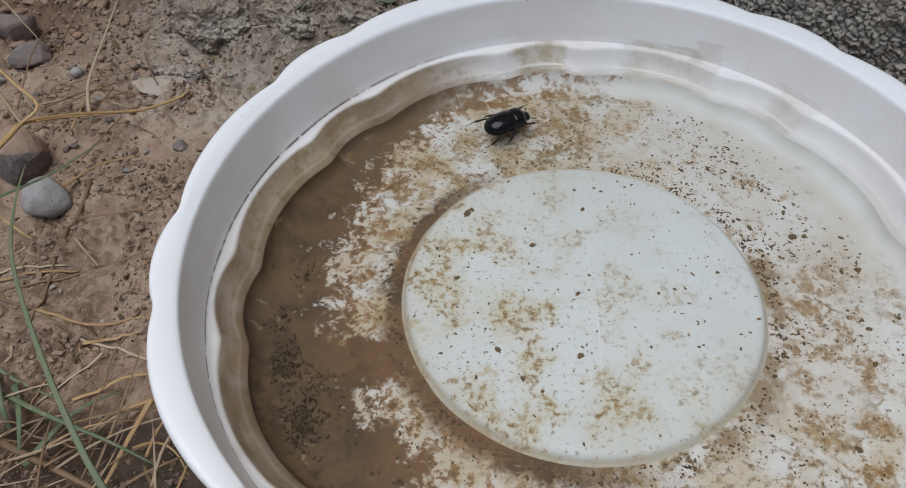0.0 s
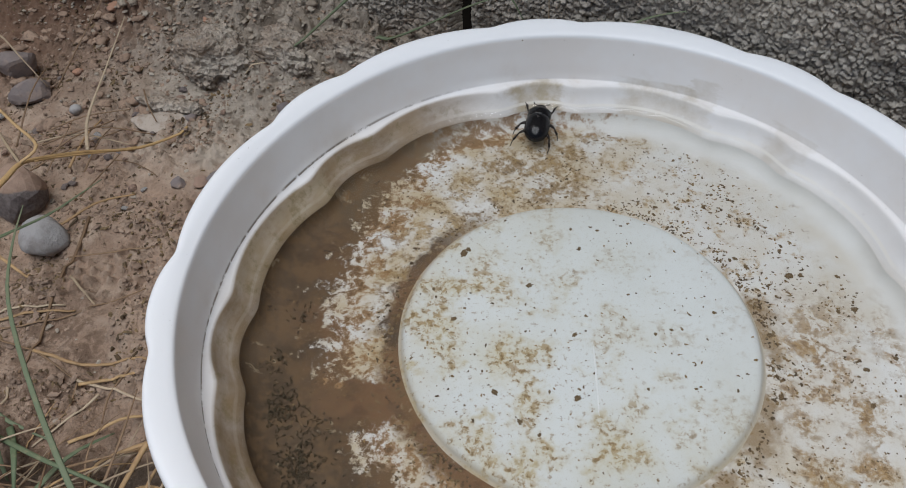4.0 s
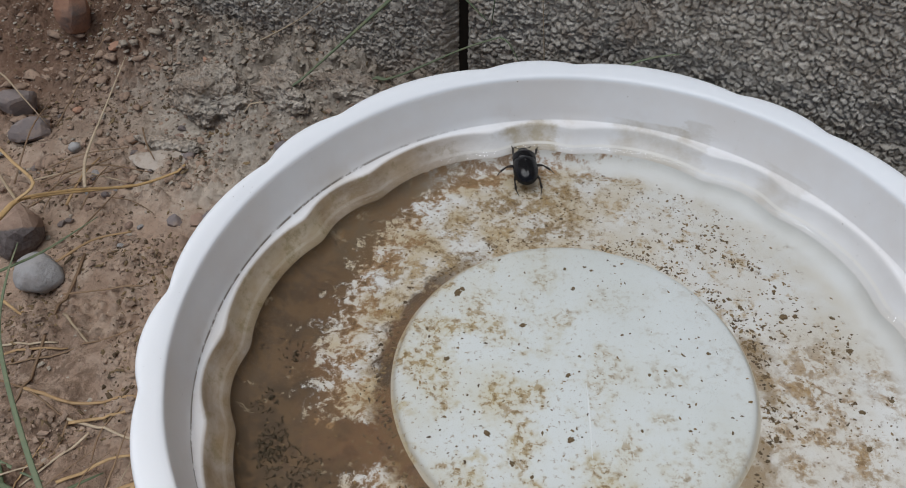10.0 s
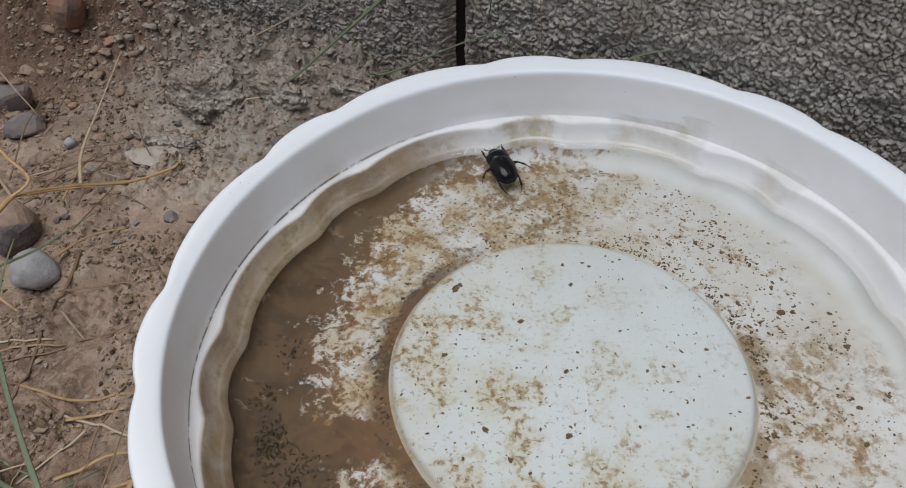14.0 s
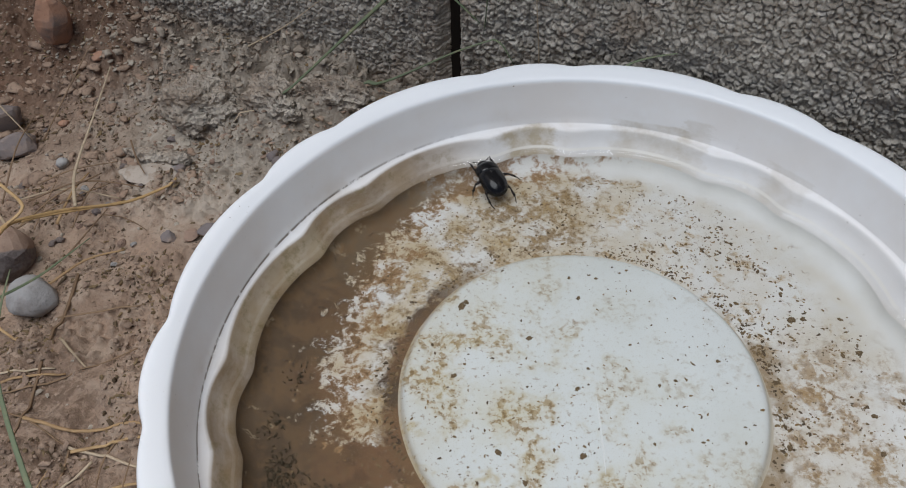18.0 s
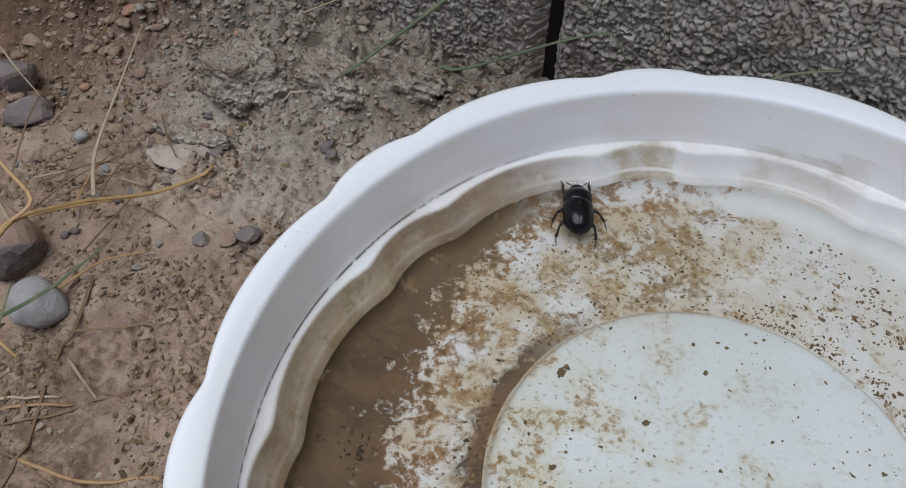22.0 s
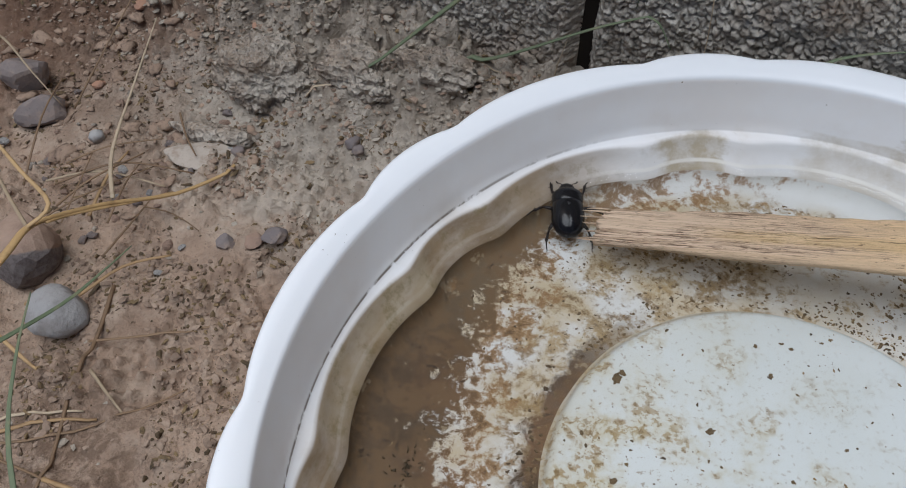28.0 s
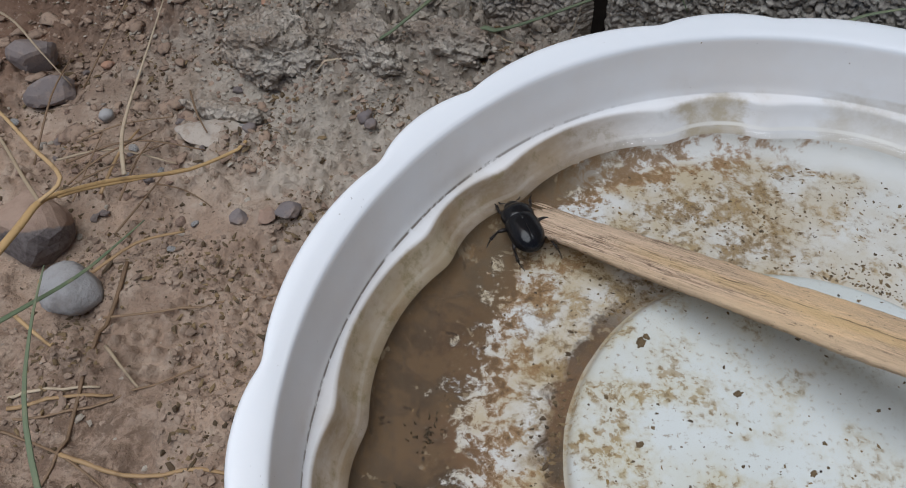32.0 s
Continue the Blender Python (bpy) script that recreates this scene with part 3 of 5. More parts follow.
SPLIT_STONE = broken_stone_material()
PALE_STONE = varied("pale_lime", (0.45, 0.385, 0.325), (0.49, 0.425, 0.365), (0.34, 0.265, 0.205), 0.95, 160, False, 0.8)
STRAW = stem_material("dry_straw", (0.50, 0.335, 0.17), (0.38, 0.245, 0.125), (0.24, 0.15, 0.075))
GOLDEN = stem_material("golden_straw", (0.52, 0.345, 0.160), (0.46, 0.30, 0.14), (0.28, 0.17, 0.075))
PALE_STRAW = stem_material("bleached_straw", (0.50, 0.40, 0.285), (0.36, 0.275, 0.185), (0.23, 0.165, 0.11))
TWIG = stem_material("brown_twig", (0.19, 0.12, 0.07), (0.26, 0.17, 0.10), (0.10, 0.065, 0.04))
GREEN = stem_material("green_grass", (0.115, 0.155, 0.085), (0.16, 0.195, 0.12), (0.25, 0.235, 0.14))
BRICK = varied("worn_brick", (0.44, 0.255, 0.175), (0.40, 0.225, 0.15), (0.19, 0.155, 0.14), 0.9, 38, False)
# near-black that stands in for the shade deep in the joints
GAP = Mat("dark_joint_shade", 0.95, spec=0.1).color((0.022, 0.018, 0.015)).m

# ---------- ground ----------
WALL_N = Vector((0.47, 0.883, 0)).normalized()
WALL_D = Vector((WALL_N.y, -WALL_N.x, 0))
JOINT = Vector((-0.041, 0.2293, 0))


def ground_height(x, y):
    """Bare earth, heaped up with rubble towards the wall's foot."""
    away = 0.1835 - (x * 0.47 + y * 0.883)
    h = 0.010 * fbm(x * 9 + 3, y * 9 + 8, 1, 3) + 0.010 * fbm(x * 45, y * 45, 2, 5)
    heap = smooth(0.095, 0.0, away) * smooth(0.05, -0.10, x)
    ridge = 0.5 - np.abs(fbm(x * 55, y * 55, 25, 4))
    h = h + heap * (0.018 + 0.036 * fbm(x * 30, y * 30, 5, 4) + 0.016 * ridge)
    pit, wall_of, _ = cells(x * 230 + fbm(x * 120, y * 120, 8, 2), y * 230, 24)
    h = h + heap * 0.0014 * np.maximum(0, 1 - (pit / 0.6) ** 2)
    pit, wall_of, tone = cells(x * 130 + fbm(x * 70, y * 70, 18, 2), y * 130, 34)
    h = h + heap * 0.0050 * np.maximum(0, 1 - (pit / 0.6) ** 2) * smooth(0.25, 0.7, tone)
    warp_x, warp_y = 1.1 * fbm(x * 80, y * 80, 51, 3), 1.1 * fbm(x * 80, y * 80, 52, 3)
    near, second, tone = cells(x * 95 + warp_x, y * 95 + warp_y, 44)
    h = h + (heap * 0.0085 + 0.0012 * smooth(0.02, 0.09, x * 0.47 + y * 0.883)) * np.maximum(0, 1 - (near / 0.62) ** 2) * (0.25 + 0.75 * tone)
    near, second, tone = cells(x * 190 - warp_y, y * 190 + warp_x, 47)
    h = h + (heap * 0.0044 + 0.0014 * smooth(0.0, 0.07, x * 0.47 + y * 0.883)) * np.maximum(0, 1 - (near / 0.6) ** 2) * tone
    near, second, _ = cells(x * 150, y * 150, 4)
    clod = np.maximum(0, 0.55 - near) * smooth(0.48, 0.62, value_noise(x * 28, y * 28, 9) + 0.22 * heap)
    h = h + 0.0105 * clod
    near, second, _ = cells(x * 330, y * 330, 14)
    h = h + 0.0028 * np.maximum(0, 0.5 - near) * smooth(0.35, 0.7, value_noise(x * 40, y * 40, 19))
    far = smooth(0.5, 1.5, np.hypot(x, y))
    keep = smooth(0.10, 0.17, np.hypot(x - 0.003, y - 0.002))
    hollow = smooth(-0.028, -0.062, y) * smooth(-0.14, -0.175, x) * smooth(-0.36, -0.29, x)
    return h * (1 - far) * (0.25 + 0.75 * keep) - 0.014 * hollow * (1 - far)


def spread(low, high, fine_low, fine_high, step):
    mid = np.arange(fine_low, fine_high, step)
    a, b = [], []
    at, s = fine_low, step
    while at > low:
        s *= 1.45
        at -= s
        a.append(max(at, low))
    at, s = mid[-1], step
    while at < high:
        s *= 1.45
        at += s
        b.append(min(at, high))
    return np.array(a[::-1] + list(mid) + b)


gx, gy = np.meshgrid(spread(-400, 400, -0.46, -0.06, 0.0012), spread(-400, 400, -0.12, 0.44, 0.0013))
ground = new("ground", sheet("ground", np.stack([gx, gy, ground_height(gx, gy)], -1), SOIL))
tagged(ground, "bare brown earth with clods, grit and a rubble slope", "ground", kind="structure")


GX, GY, GZ = gx[0], gy[:, 0], ground_height(gx, gy)


def on_ground(x, y):
    i, j = int(np.clip(np.searchsorted(GX, x) - 1, 0, len(GX) - 2)), int(np.clip(np.searchsorted(GY, y) - 1, 0, len(GY) - 2))
    u, v = (x - GX[i]) / (GX[i + 1] - GX[i]), (y - GY[j]) / (GY[j + 1] - GY[j])
    return float((GZ[j, i] * (1 - u) + GZ[j, i + 1] * u) * (1 - v) + (GZ[j + 1, i] * (1 - u) + GZ[j + 1, i + 1] * u) * v)


# ---------- wall of rough concrete blocks ----------
def block_mesh(s0, s1, z0, z1, seed, fine):
    """A block's rough face, with rounded arrises, and its plain back, top, bottom and ends."""
    ns, nz = (int((s1 - s0) / 0.00062), int((z1 - z0) / 0.00062)) if fine else (40, 20)
    s, z = np.meshgrid(np.linspace(s0, s1, ns), np.linspace(z0, z1, nz))
    wob = 0.9 * fbm(s * 170, z * 170, seed + 31, 3)
    near, second, tone = cells(s * 265 + wob, z * 330 - wob, seed)
    n2, s2, tone2 = cells(s * 430, z * 480, seed + 11)
    out = 0.0040 * smooth(0.0, 0.20, second - near) * (0.45 + 0.55 * tone) + 0.0008 * smooth(0, 0.3, s2 - n2) * tone2
    out = out + 0.003 * fbm(s * 60, z * 60, seed + 3, 4)
    edge = np.minimum.reduce([s - s0, s1 - s, z - z0, z1 - z])
    out = out - 0.009 * (1 - smooth(0.0, 0.007, edge)) ** 2
    base = JOINT.x + WALL_D.x * s - WALL_N.x * out, JOINT.y + WALL_D.y * s - WALL_N.y * out, z
    pts = np.stack(base, -1)
    me = sheet("block", pts, CONCRETE)
    me.flip_normals()
    bm = bmesh.new()
    bm.from_mesh(me)
    rim = [e for e in bm.edges if e.is_boundary]
    made = bmesh.ops.extrude_edge_only(bm, edges=rim)["geom"]
    back = [g for g in made if isinstance(g, bmesh.types.BMVert)]
    for v in back:
        v.co += WALL_N * 0.19
    bmesh.ops.contextual_create(bm, geom=[g for g in made if isinstance(g, bmesh.types.BMEdge) and g.is_boundary])
    bm.to_mesh(me)
    bm.free()
    me.polygons.foreach_set("use_smooth", [True] * len(me.polygons))
    return me


def box_between(s0, s1, d0, d1, z0, z1):
    """A plain block in the wall's own directions: along, deep, up."""
    me = bpy.data.meshes.new("fill")
    verts = [JOINT + WALL_D * a + WALL_N * d + Vector((0, 0, z)) for a in (s0, s1) for d in (d0, d1) for z in (z0, z1)]
    me.from_pydata([tuple(v) for v in verts], [], [(0, 1, 5, 4), (2, 6, 7, 3), (0, 2, 3, 1), (4, 5, 7, 6), (1, 3, 7, 5), (0, 4, 6, 2)])
    me.materials.append(GAP)
    return me


wall = new("wall_back")
tagged(wall, "rough grey concrete block wall with an open joint", "wall", kind="structure")
for s0, s1, z0, z1, seed, fine in ((-0.394, -0.0052, -0.03, 0.165, 2, True), (0.0020, 0.394, -0.03, 0.165, 5, True)):
    part("block", block_mesh(s0, s1, z0, z1, seed, fine), wall)
for n in range(-8, 8):
    for row in range(6):
        if row == 0 and n in (-1, 0):
            continue
        s0 = n * 0.4 + (0.2 if row % 2 else 0) + 0.004
        part("block", block_mesh(s0, s0 + 0.391, -0.03 + row * 0.2, 0.165 + row * 0.2, n + row * 20 + 60, False), wall)
# added near-black slab and box: the shade of the joints as solid pieces
bm = bmesh.new()
bmesh.ops.create_cube(bm, size=1.0)
for v in bm.verts:
    s, d, z = v.co.x * 6.0, 0.03 + (v.co.y + 0.5) * 0.12, -0.04 + (v.co.z + 0.5) * 1.2
    v.co = JOINT + WALL_D * s + WALL_N * d + Vector((0, 0, z))
part("joint_shade", box_between(-0.0095, 0.0055, 0.0075, 0.035, -0.03, 0.165), wall, "near-black box standing in for the shade in an open joint")
part("joint_backing", bm_mesh("joint_backing", bm, GAP, False), wall, "added near-black slab that keeps the joints dark")

# ---------- the saucer ----------
CX, CY = 0.0042, 0.0030
DX, DY = 0.0022, 0.0016  # centre of the raised disc
RIM_Z, FLOOR_Z, DISC_Z, WATER_Z = 0.089, 0.044, 0.048, 0.0525


def lobes(theta):
    """0 at the notches, up to 1 in the lobes: eight wide and eight narrow ones in turn."""
    a = np.mod(np.degrees(theta) - 85.3, 45.0)
    narrow, wide = np.clip(a / 16.0, 0, 1), np.clip((a - 16.0) / 29.0, 0, 1)
    bulge = np.where(a < 16.0, 4 * narrow * (1 - narrow), 4 * wide * (1 - wide))
    return bulge ** 0.75


def softened(values, degrees):
    """The same ring of values, rounded off over so many degrees."""
    n = len(values)
    x = np.minimum(np.arange(n), n - np.arange(n)) * 360 / n
    kernel = np.exp(-0.5 * (x / degrees) ** 2)
    return np.real(np.fft.ifft(np.fft.fft(values) * np.fft.fft(kernel / kernel.sum())))


def swell(theta, at, wide):
    return np.exp(-((np.degrees(theta) - at) / wide) ** 2)


def warp(theta):
    """The basin is out of round: pulled outwards on one side and pressed in beside it."""
    return 0.0030 * swell(theta, 197, 26) - 0.0016 * swell(theta, 138, 20)


def lip_warp(theta):
    """The lip is out of round in its own way."""
    return 0.0031 * swell(theta, 197, 17) - 0.0015 * swell(theta, 152, 25) + 0.0012 * swell(theta, 85, 24)


# radius, height, depth of the lobes
PROFILE = [
    (0.1384, 0.0508, 0.0040), (0.1390, 0.0518, 0.0040), (0.1412, 0.0534, 0.0042), (0.1440, 0.0560, 0.0044), (0.1459, 0.0586, 0.0044), (0.1468, 0.0602, 0.0043),
    (0.1478, 0.0611, 0.0040), (0.1490, 0.0615, 0.0034), (0.1527, 0.0617, 0.0005), (0.1531, 0.0622, 0.0003), (0.1540, 0.0670, 0.0003), (0.1555, 0.0730, 0.0002),
    (0.1570, 0.0790, 0.0002), (0.1576, 0.0830, 0.0002), (0.1580, 0.0848, 0.0002), (0.1584, 0.0856, 0.0003), (0.1592, 0.0862, 0.0005), (0.1610, 0.0871, 0.0010),
    (0.1630, 0.0879, 0.0019), (0.1648, 0.0884, 0.0029), (0.1660, 0.0883, 0.0036), (0.1668, 0.0874, 0.0040), (0.1672, 0.0858, 0.0042), (0.1671, 0.0836, 0.0042),
    (0.1664, 0.0832, 0.0041), (0.1654, 0.0836, 0.0036), (0.1630, 0.0850, 0.0015), (0.1612, 0.0840, 0.0008), (0.1602, 0.0780, 0.0004), (0.1590, 0.0700, 0.0004),
    (0.1575, 0.0600, 0.0010), (0.1535, 0.0400, 0.0030), (0.1500, 0.0200, 0.0030), (0.1470, 0.0060, 0.0030), (0.1462, 0.0010, 0.0030), (0.1440, -0.0030, 0.0030),
]
saucer = new("plant_saucer")
saucer.location = (CX, CY, 0)
tagged(saucer, "white plastic plant saucer with scalloped rim, stained, on the earth", "plant saucer")
theta = np.linspace(0, 2 * math.pi, 720, endpoint=False)
rings = []
OUTER, INNER = softened(lobes(theta), 0.8), softened(lobes(theta), 1.4)
for n, (r, z, deep) in enumerate(PROFILE):
    rr = r + (lip_warp(theta) if n >= 18 else warp(theta) * (1 - 0.045 * max(0, n - 8))) - deep * 0.35 + deep * (1.15 * INNER if n < 9 else OUTER)
    lift = -0.0004 * (1 - OUTER) if z > 0.0866 else 0 * theta
    rings.append(np.stack([rr * np.cos(theta), rr * np.sin(theta), z + lift], -1))
part("rim_wall", sheet("rim_wall", np.array(rings), PLASTIC, True), saucer)

rows = []
for r in np.concatenate([np.linspace(0.0715, 0.0765, 3), np.linspace(0.079, 0.1300, 30)]):
    rows.append(np.stack([r * np.cos(theta), r * np.sin(theta), np.full_like(theta, FLOOR_Z) + 0.0002 * fbm(60 * r * np.cos(theta), 60 * r * np.sin(theta), 3, 3)], -1))
edge = 0.1384 + warp(theta) - 0.0040 * 0.35 + 0.0040 * INNER * 1.15
for share, z in ((0.25, 0.0441), (0.50, 0.0445), (0.72, 0.0456), (0.88, 0.0474), (0.97, 0.0495), (1.0, 0.0508)):
    rr = 0.130 + (edge - 0.130) * share
    rows.append(np.stack([rr * np.cos(theta), rr * np.sin(theta), np.full_like(theta, z)], -1))
floor_me = sheet("basin_floor", np.array(rows), BASIN, True)
part("basin_floor", floor_me, saucer, "white floor partly covered in brown silt")

rows = []
for r, z in ((0.0004, 0.0480), (0.02, 0.0480), (0.045, 0.0480), (0.064, 0.0480), (0.0705, 0.0480), (0.0722, 0.0479), (0.0735, 0.0475), (0.0745, 0.0467), (0.0753, 0.0455), (0.0760, 0.0443), (0.0775, 0.0438)):
    rows.append(np.stack([r * np.cos(theta[::4]), r * np.sin(theta[::4]), np.full_like(theta[::4], z)], -1))
disc = part("raised_disc", sheet("raised_disc", np.array(rows), DISC, True), saucer, "raised round centre with faint moulded seam", pose(DX - CX, DY - CY, 0))
v2, f2 = ribbon(curve_points((0.0030, -0.0395, DISC_Z), (0.0048, -0.0045, DISC_Z), 0.0, 0.0002, 8), [0.0009 * k for k in (0.2, 0.7, 0.9, 1, 1, 0.9, 0.6, 0.2)], 0.16, 8)
part("moulded_seam", mesh_of("moulded_seam", v2, f2, SEAM), disc, "faint raised white moulding line")

rows = [np.stack([r * np.cos(theta), r * np.sin(theta), 0 * theta + WATER_Z], -1) for r in (0.001, 0.04, 0.08, 0.12)]
edge = 0.1394 + warp(theta) - 0.0040 * 0.35 + 0.0040 * INNER * 1.15
for back, up in ((0.0030, 0.0), (0.0016, 0.00015), (0.0008, 0.00045), (0.0002, 0.0009), (-0.0004, 0.0014)):
    rows.append(np.stack([(edge - back) * np.cos(theta), (edge - back) * np.sin(theta), 0 * theta + WATER_Z + up], -1))
water_me = sheet("water", np.array(rows), WATER, True)
water_me.flip_normals()
water = new("water", water_me)
water.location = (CX, CY, 0)
water.visible_shadow = False
tagged(water, "shallow clear water standing in the saucer", "water", kind="structure")

# ---------- beetle ----------
def dome(name, material, length, width, height, belly, blunt=2.3, nose=0.0, grooves=0, half=0, front=0.0):
    """A beetle's shell: an oval dome along x with a flatter belly; nose narrows its front."""
    nu, nv = 40, 28
    pts = np.zeros((nu, nv, 3))
    for a in range(nu):
        u = -math.cos(math.pi * a / (nu - 1))
        b_now = front if front and u > 0 else blunt
        fat = max(0.0, 1 - abs(u) ** b_now) ** (1 / b_now) * (1 - nose * max(0, u) ** 2)
        for b in range(nv):
            w = 2 * math.pi * b / nv if not half else (math.pi * b / (nv - 1) - math.pi / 2) + (0 if half > 0 else math.pi)
            y, z = math.cos(w), math.sin(w)
            high = height if z > 0 else belly
            dent = 1.0
            if z > 0 and grooves:
                dent -= 0.012 * (math.cos(y * grooves * math.pi) > 0.8)
            if half and abs(y) < 0.07 and z > 0:
                dent -= 0.02
            pts[a, b] = (u * length / 2, y * fat * width / 2 * dent, z * fat * high * dent)
    return sheet(name, pts, material, not half)


def limb(points, widths, material, name, spines=0):
    verts, faces = ribbon(points, widths, 0.8, 7)
    pts = [Vector(p) for p in points]
    for k in range(spines):
        p = pts[-1].lerp(pts[0], 0.15 + 0.22 * k)
        side = Vector((0.4, 1 if k % 2 else -1, -0.1)).normalized()
        v2, f2 = ribbon([p, p + side * 0.0014], [0.0004, 0.0001], 1, 4)
        faces += [tuple(i + len(verts) for i in f) for f in f2]
        verts += v2
    return mesh_of(name, verts, faces, material)


beetle = new("beetle")
tagged(beetle, "shiny black scarab beetle swimming on the water", "beetle")
for side in (1, -1):
    part("wing_case", dome("wing_case", ELYTRA, 0.0172, 0.0129, 0.0050, 0.0032, 2.1, 0.0, 0, side, 3.6), beetle, "glossy black domed wing case", pose(-0.0034, 0.00003 * side, 0))
part("thorax_shield", dome("thorax_shield", ELYTRA, 0.0090, 0.0124, 0.0046, 0.0030, 4.2, 0.22, 0, 0, 2.0), beetle, "", pose(0.0060, 0, -0.0002, 0, 5))
part("head", dome("head", CHITIN, 0.0048, 0.0062, 0.0020, 0.0016, 2.5, 0.2), beetle, "", pose(0.0104, 0, -0.0010, 0, 12))
bm = bmesh.new()
bmesh.ops.create_cone(bm, cap_ends=True, segments=3, radius1=0.0014, radius2=0.0009, depth=0.0005)
part("scutellum", bm_mesh("scutellum", bm, CHITIN), beetle, "", pose(0.0006, 0, 0.0047, 0, 4, 180))
bm = bmesh.new()
bmesh.ops.create_uvsphere(bm, u_segments=10, v_segments=8, radius=0.0006)
eye_me = bm_mesh("eye", bm, CHITIN)
for side in (-1, 1):
    part("eye", eye_me, beetle, "", pose(0.0098, side * 0.0026, -0.0002))
    part("antenna", limb([(0, 0, 0), (0.0012, side * 0.0010, 0.0002), (0.0016, side * 0.0022, 0.0), (0.0024, side * 0.0028, 0.0)], [0.0003, 0.0003, 0.0005, 0.0007], LEG, "antenna"), beetle, "", pose(0.0112, side * 0.0014, -0.0006))

# joint x, y, rest angle, thigh, shin, foot lengths, bend of the knee
LEGS = []
for name, jx, jy, rest, thigh, shin, foot, knee in (
    ("front_leg", 0.0062, 0.0036, 48, 0.0036, 0.0036, 0.0026, 38),
    ("middle_leg", 0.0010, 0.0050, 104, 0.0044, 0.0040, 0.0036, 28),
    ("hind_leg", -0.0040, 0.0046, 142, 0.0050, 0.0050, 0.0042, 20),
):
    for side in (1, -1):
        a = radians(-knee * side if name == "front_leg" else knee * side)
        knee_at = Vector((thigh, 0, 0.0004))
        way = Vector((math.cos(a), math.sin(a), -0.16))
        leg = part(name, limb([(0, 0, 0), (thigh * 0.5, 0, 0.0003), tuple(knee_at)], [0.0015, 0.0018, 0.0011], LEG, name), beetle)
        ankle = way * shin
        part("shin", limb([(0, 0, 0), tuple(ankle * 0.6), tuple(ankle)], [0.0008, 0.0011, 0.0013], LEG, "shin", 3), leg, "", Matrix.Translation(knee_at))
        bend = Matrix.Rotation(radians(14 * side), 4, "Z")
        toe = bend @ way
        part("foot", limb([(0, 0, 0), tuple(toe * foot * 0.5), tuple(toe * foot * 0.85 + Vector((0, side * 0.0003, 0))), tuple(toe * foot)], [0.0006, 0.0005, 0.0004, 0.0002], LEG, "foot"), leg, "", Matrix.Translation(knee_at + ankle))
        LEGS.append((leg, jx, jy * side, rest * side, name, side))

# seconds, x, y, heading
BEETLE = [
    (0, -0.0250, 0.1022, 27), (0.5, -0.0232, 0.1054, 65), (1, -0.0203, 0.1101, 53), (1.5, -0.0147, 0.1169, 55), (2, -0.0139, 0.1209, 57), (2.5, -0.0086, 0.1230, 71),
    (3, -0.0066, 0.1269, 82), (3.5, -0.0059, 0.1307, 78), (5.5, -0.0043, 0.1260, 76), (6, -0.0034, 0.1253, 96), (6.5, -0.0049, 0.1259, 85), (7, -0.0051, 0.1250, 88),
    (7.5, -0.0062, 0.1292, 86), (8, -0.0052, 0.1260, 79), (8.5, -0.0066, 0.1272, 94), (9, -0.0071, 0.1264, 89), (9.5, -0.0076, 0.1250, 98), (10, -0.0096, 0.1280, 92),
    (10.5, -0.0099, 0.1268, 92), (11, -0.0117, 0.1231, 103), (11.5, -0.0108, 0.1249, 109), (12, -0.0120, 0.1229, 113), (12.5, -0.0143, 0.1253, 118), (13, -0.0166, 0.1244, 113),
    (13.5, -0.0191, 0.1252, 108), (14, -0.0205, 0.1249, 110), (14.5, -0.0213, 0.1229, 108), (16.5, -0.0254, 0.1236, 97), (17, -0.0270, 0.1209, 90), (17.5, -0.0266, 0.1261, 81),
    (18, -0.0266, 0.1244, 110), (18.5, -0.0274, 0.1219, 108), (19, -0.0282, 0.1256, 92), (19.5, -0.0313, 0.1220, 86), (20, -0.0313, 0.1255, 85), (20.5, -0.0328, 0.1241, 85),
    (21, -0.0343, 0.1252, 87), (21.5, -0.0340, 0.1261, 83), (22, -0.0349, 0.1223, 89), (22.5, -0.0345, 0.1259, 83), (23, -0.0364, 0.1237, 90), (23.5, -0.0379, 0.1244, 92),
    (24, -0.0377, 0.1280, 82), (24.5, -0.0397, 0.1248, 93), (25, -0.0415, 0.1262, 92), (25.5, -0.0423, 0.1240, 97), (26, -0.0422, 0.1215, 104), (26.5, -0.0453, 0.1242, 88),
    (27.5, -0.0545, 0.1195, 89), (28.5, -0.0626, 0.1156, 88), (28.7, -0.0645, 0.1117, 88), (28.9, -0.0644, 0.1149, 93), (29.1, -0.0641, 0.1147, 94), (29.3, -0.0688, 0.1034, 79),
    (29.5, -0.0759, 0.0962, 82), (29.7, -0.0775, 0.0977, 99), (29.9, -0.0774, 0.0984, 107), (30.1, -0.0756, 0.0978, 112), (30.3, -0.0762, 0.0980, 113), (30.6, -0.0779, 0.0979, 116),
    (30.9, -0.0796, 0.0966, 115), (31.2, -0.0796, 0.0923, 116), (31.5, -0.0823, 0.0937, 114), (31.8, -0.0816, 0.0931, 113), (32, -0.0834, 0.0936, 109),
]

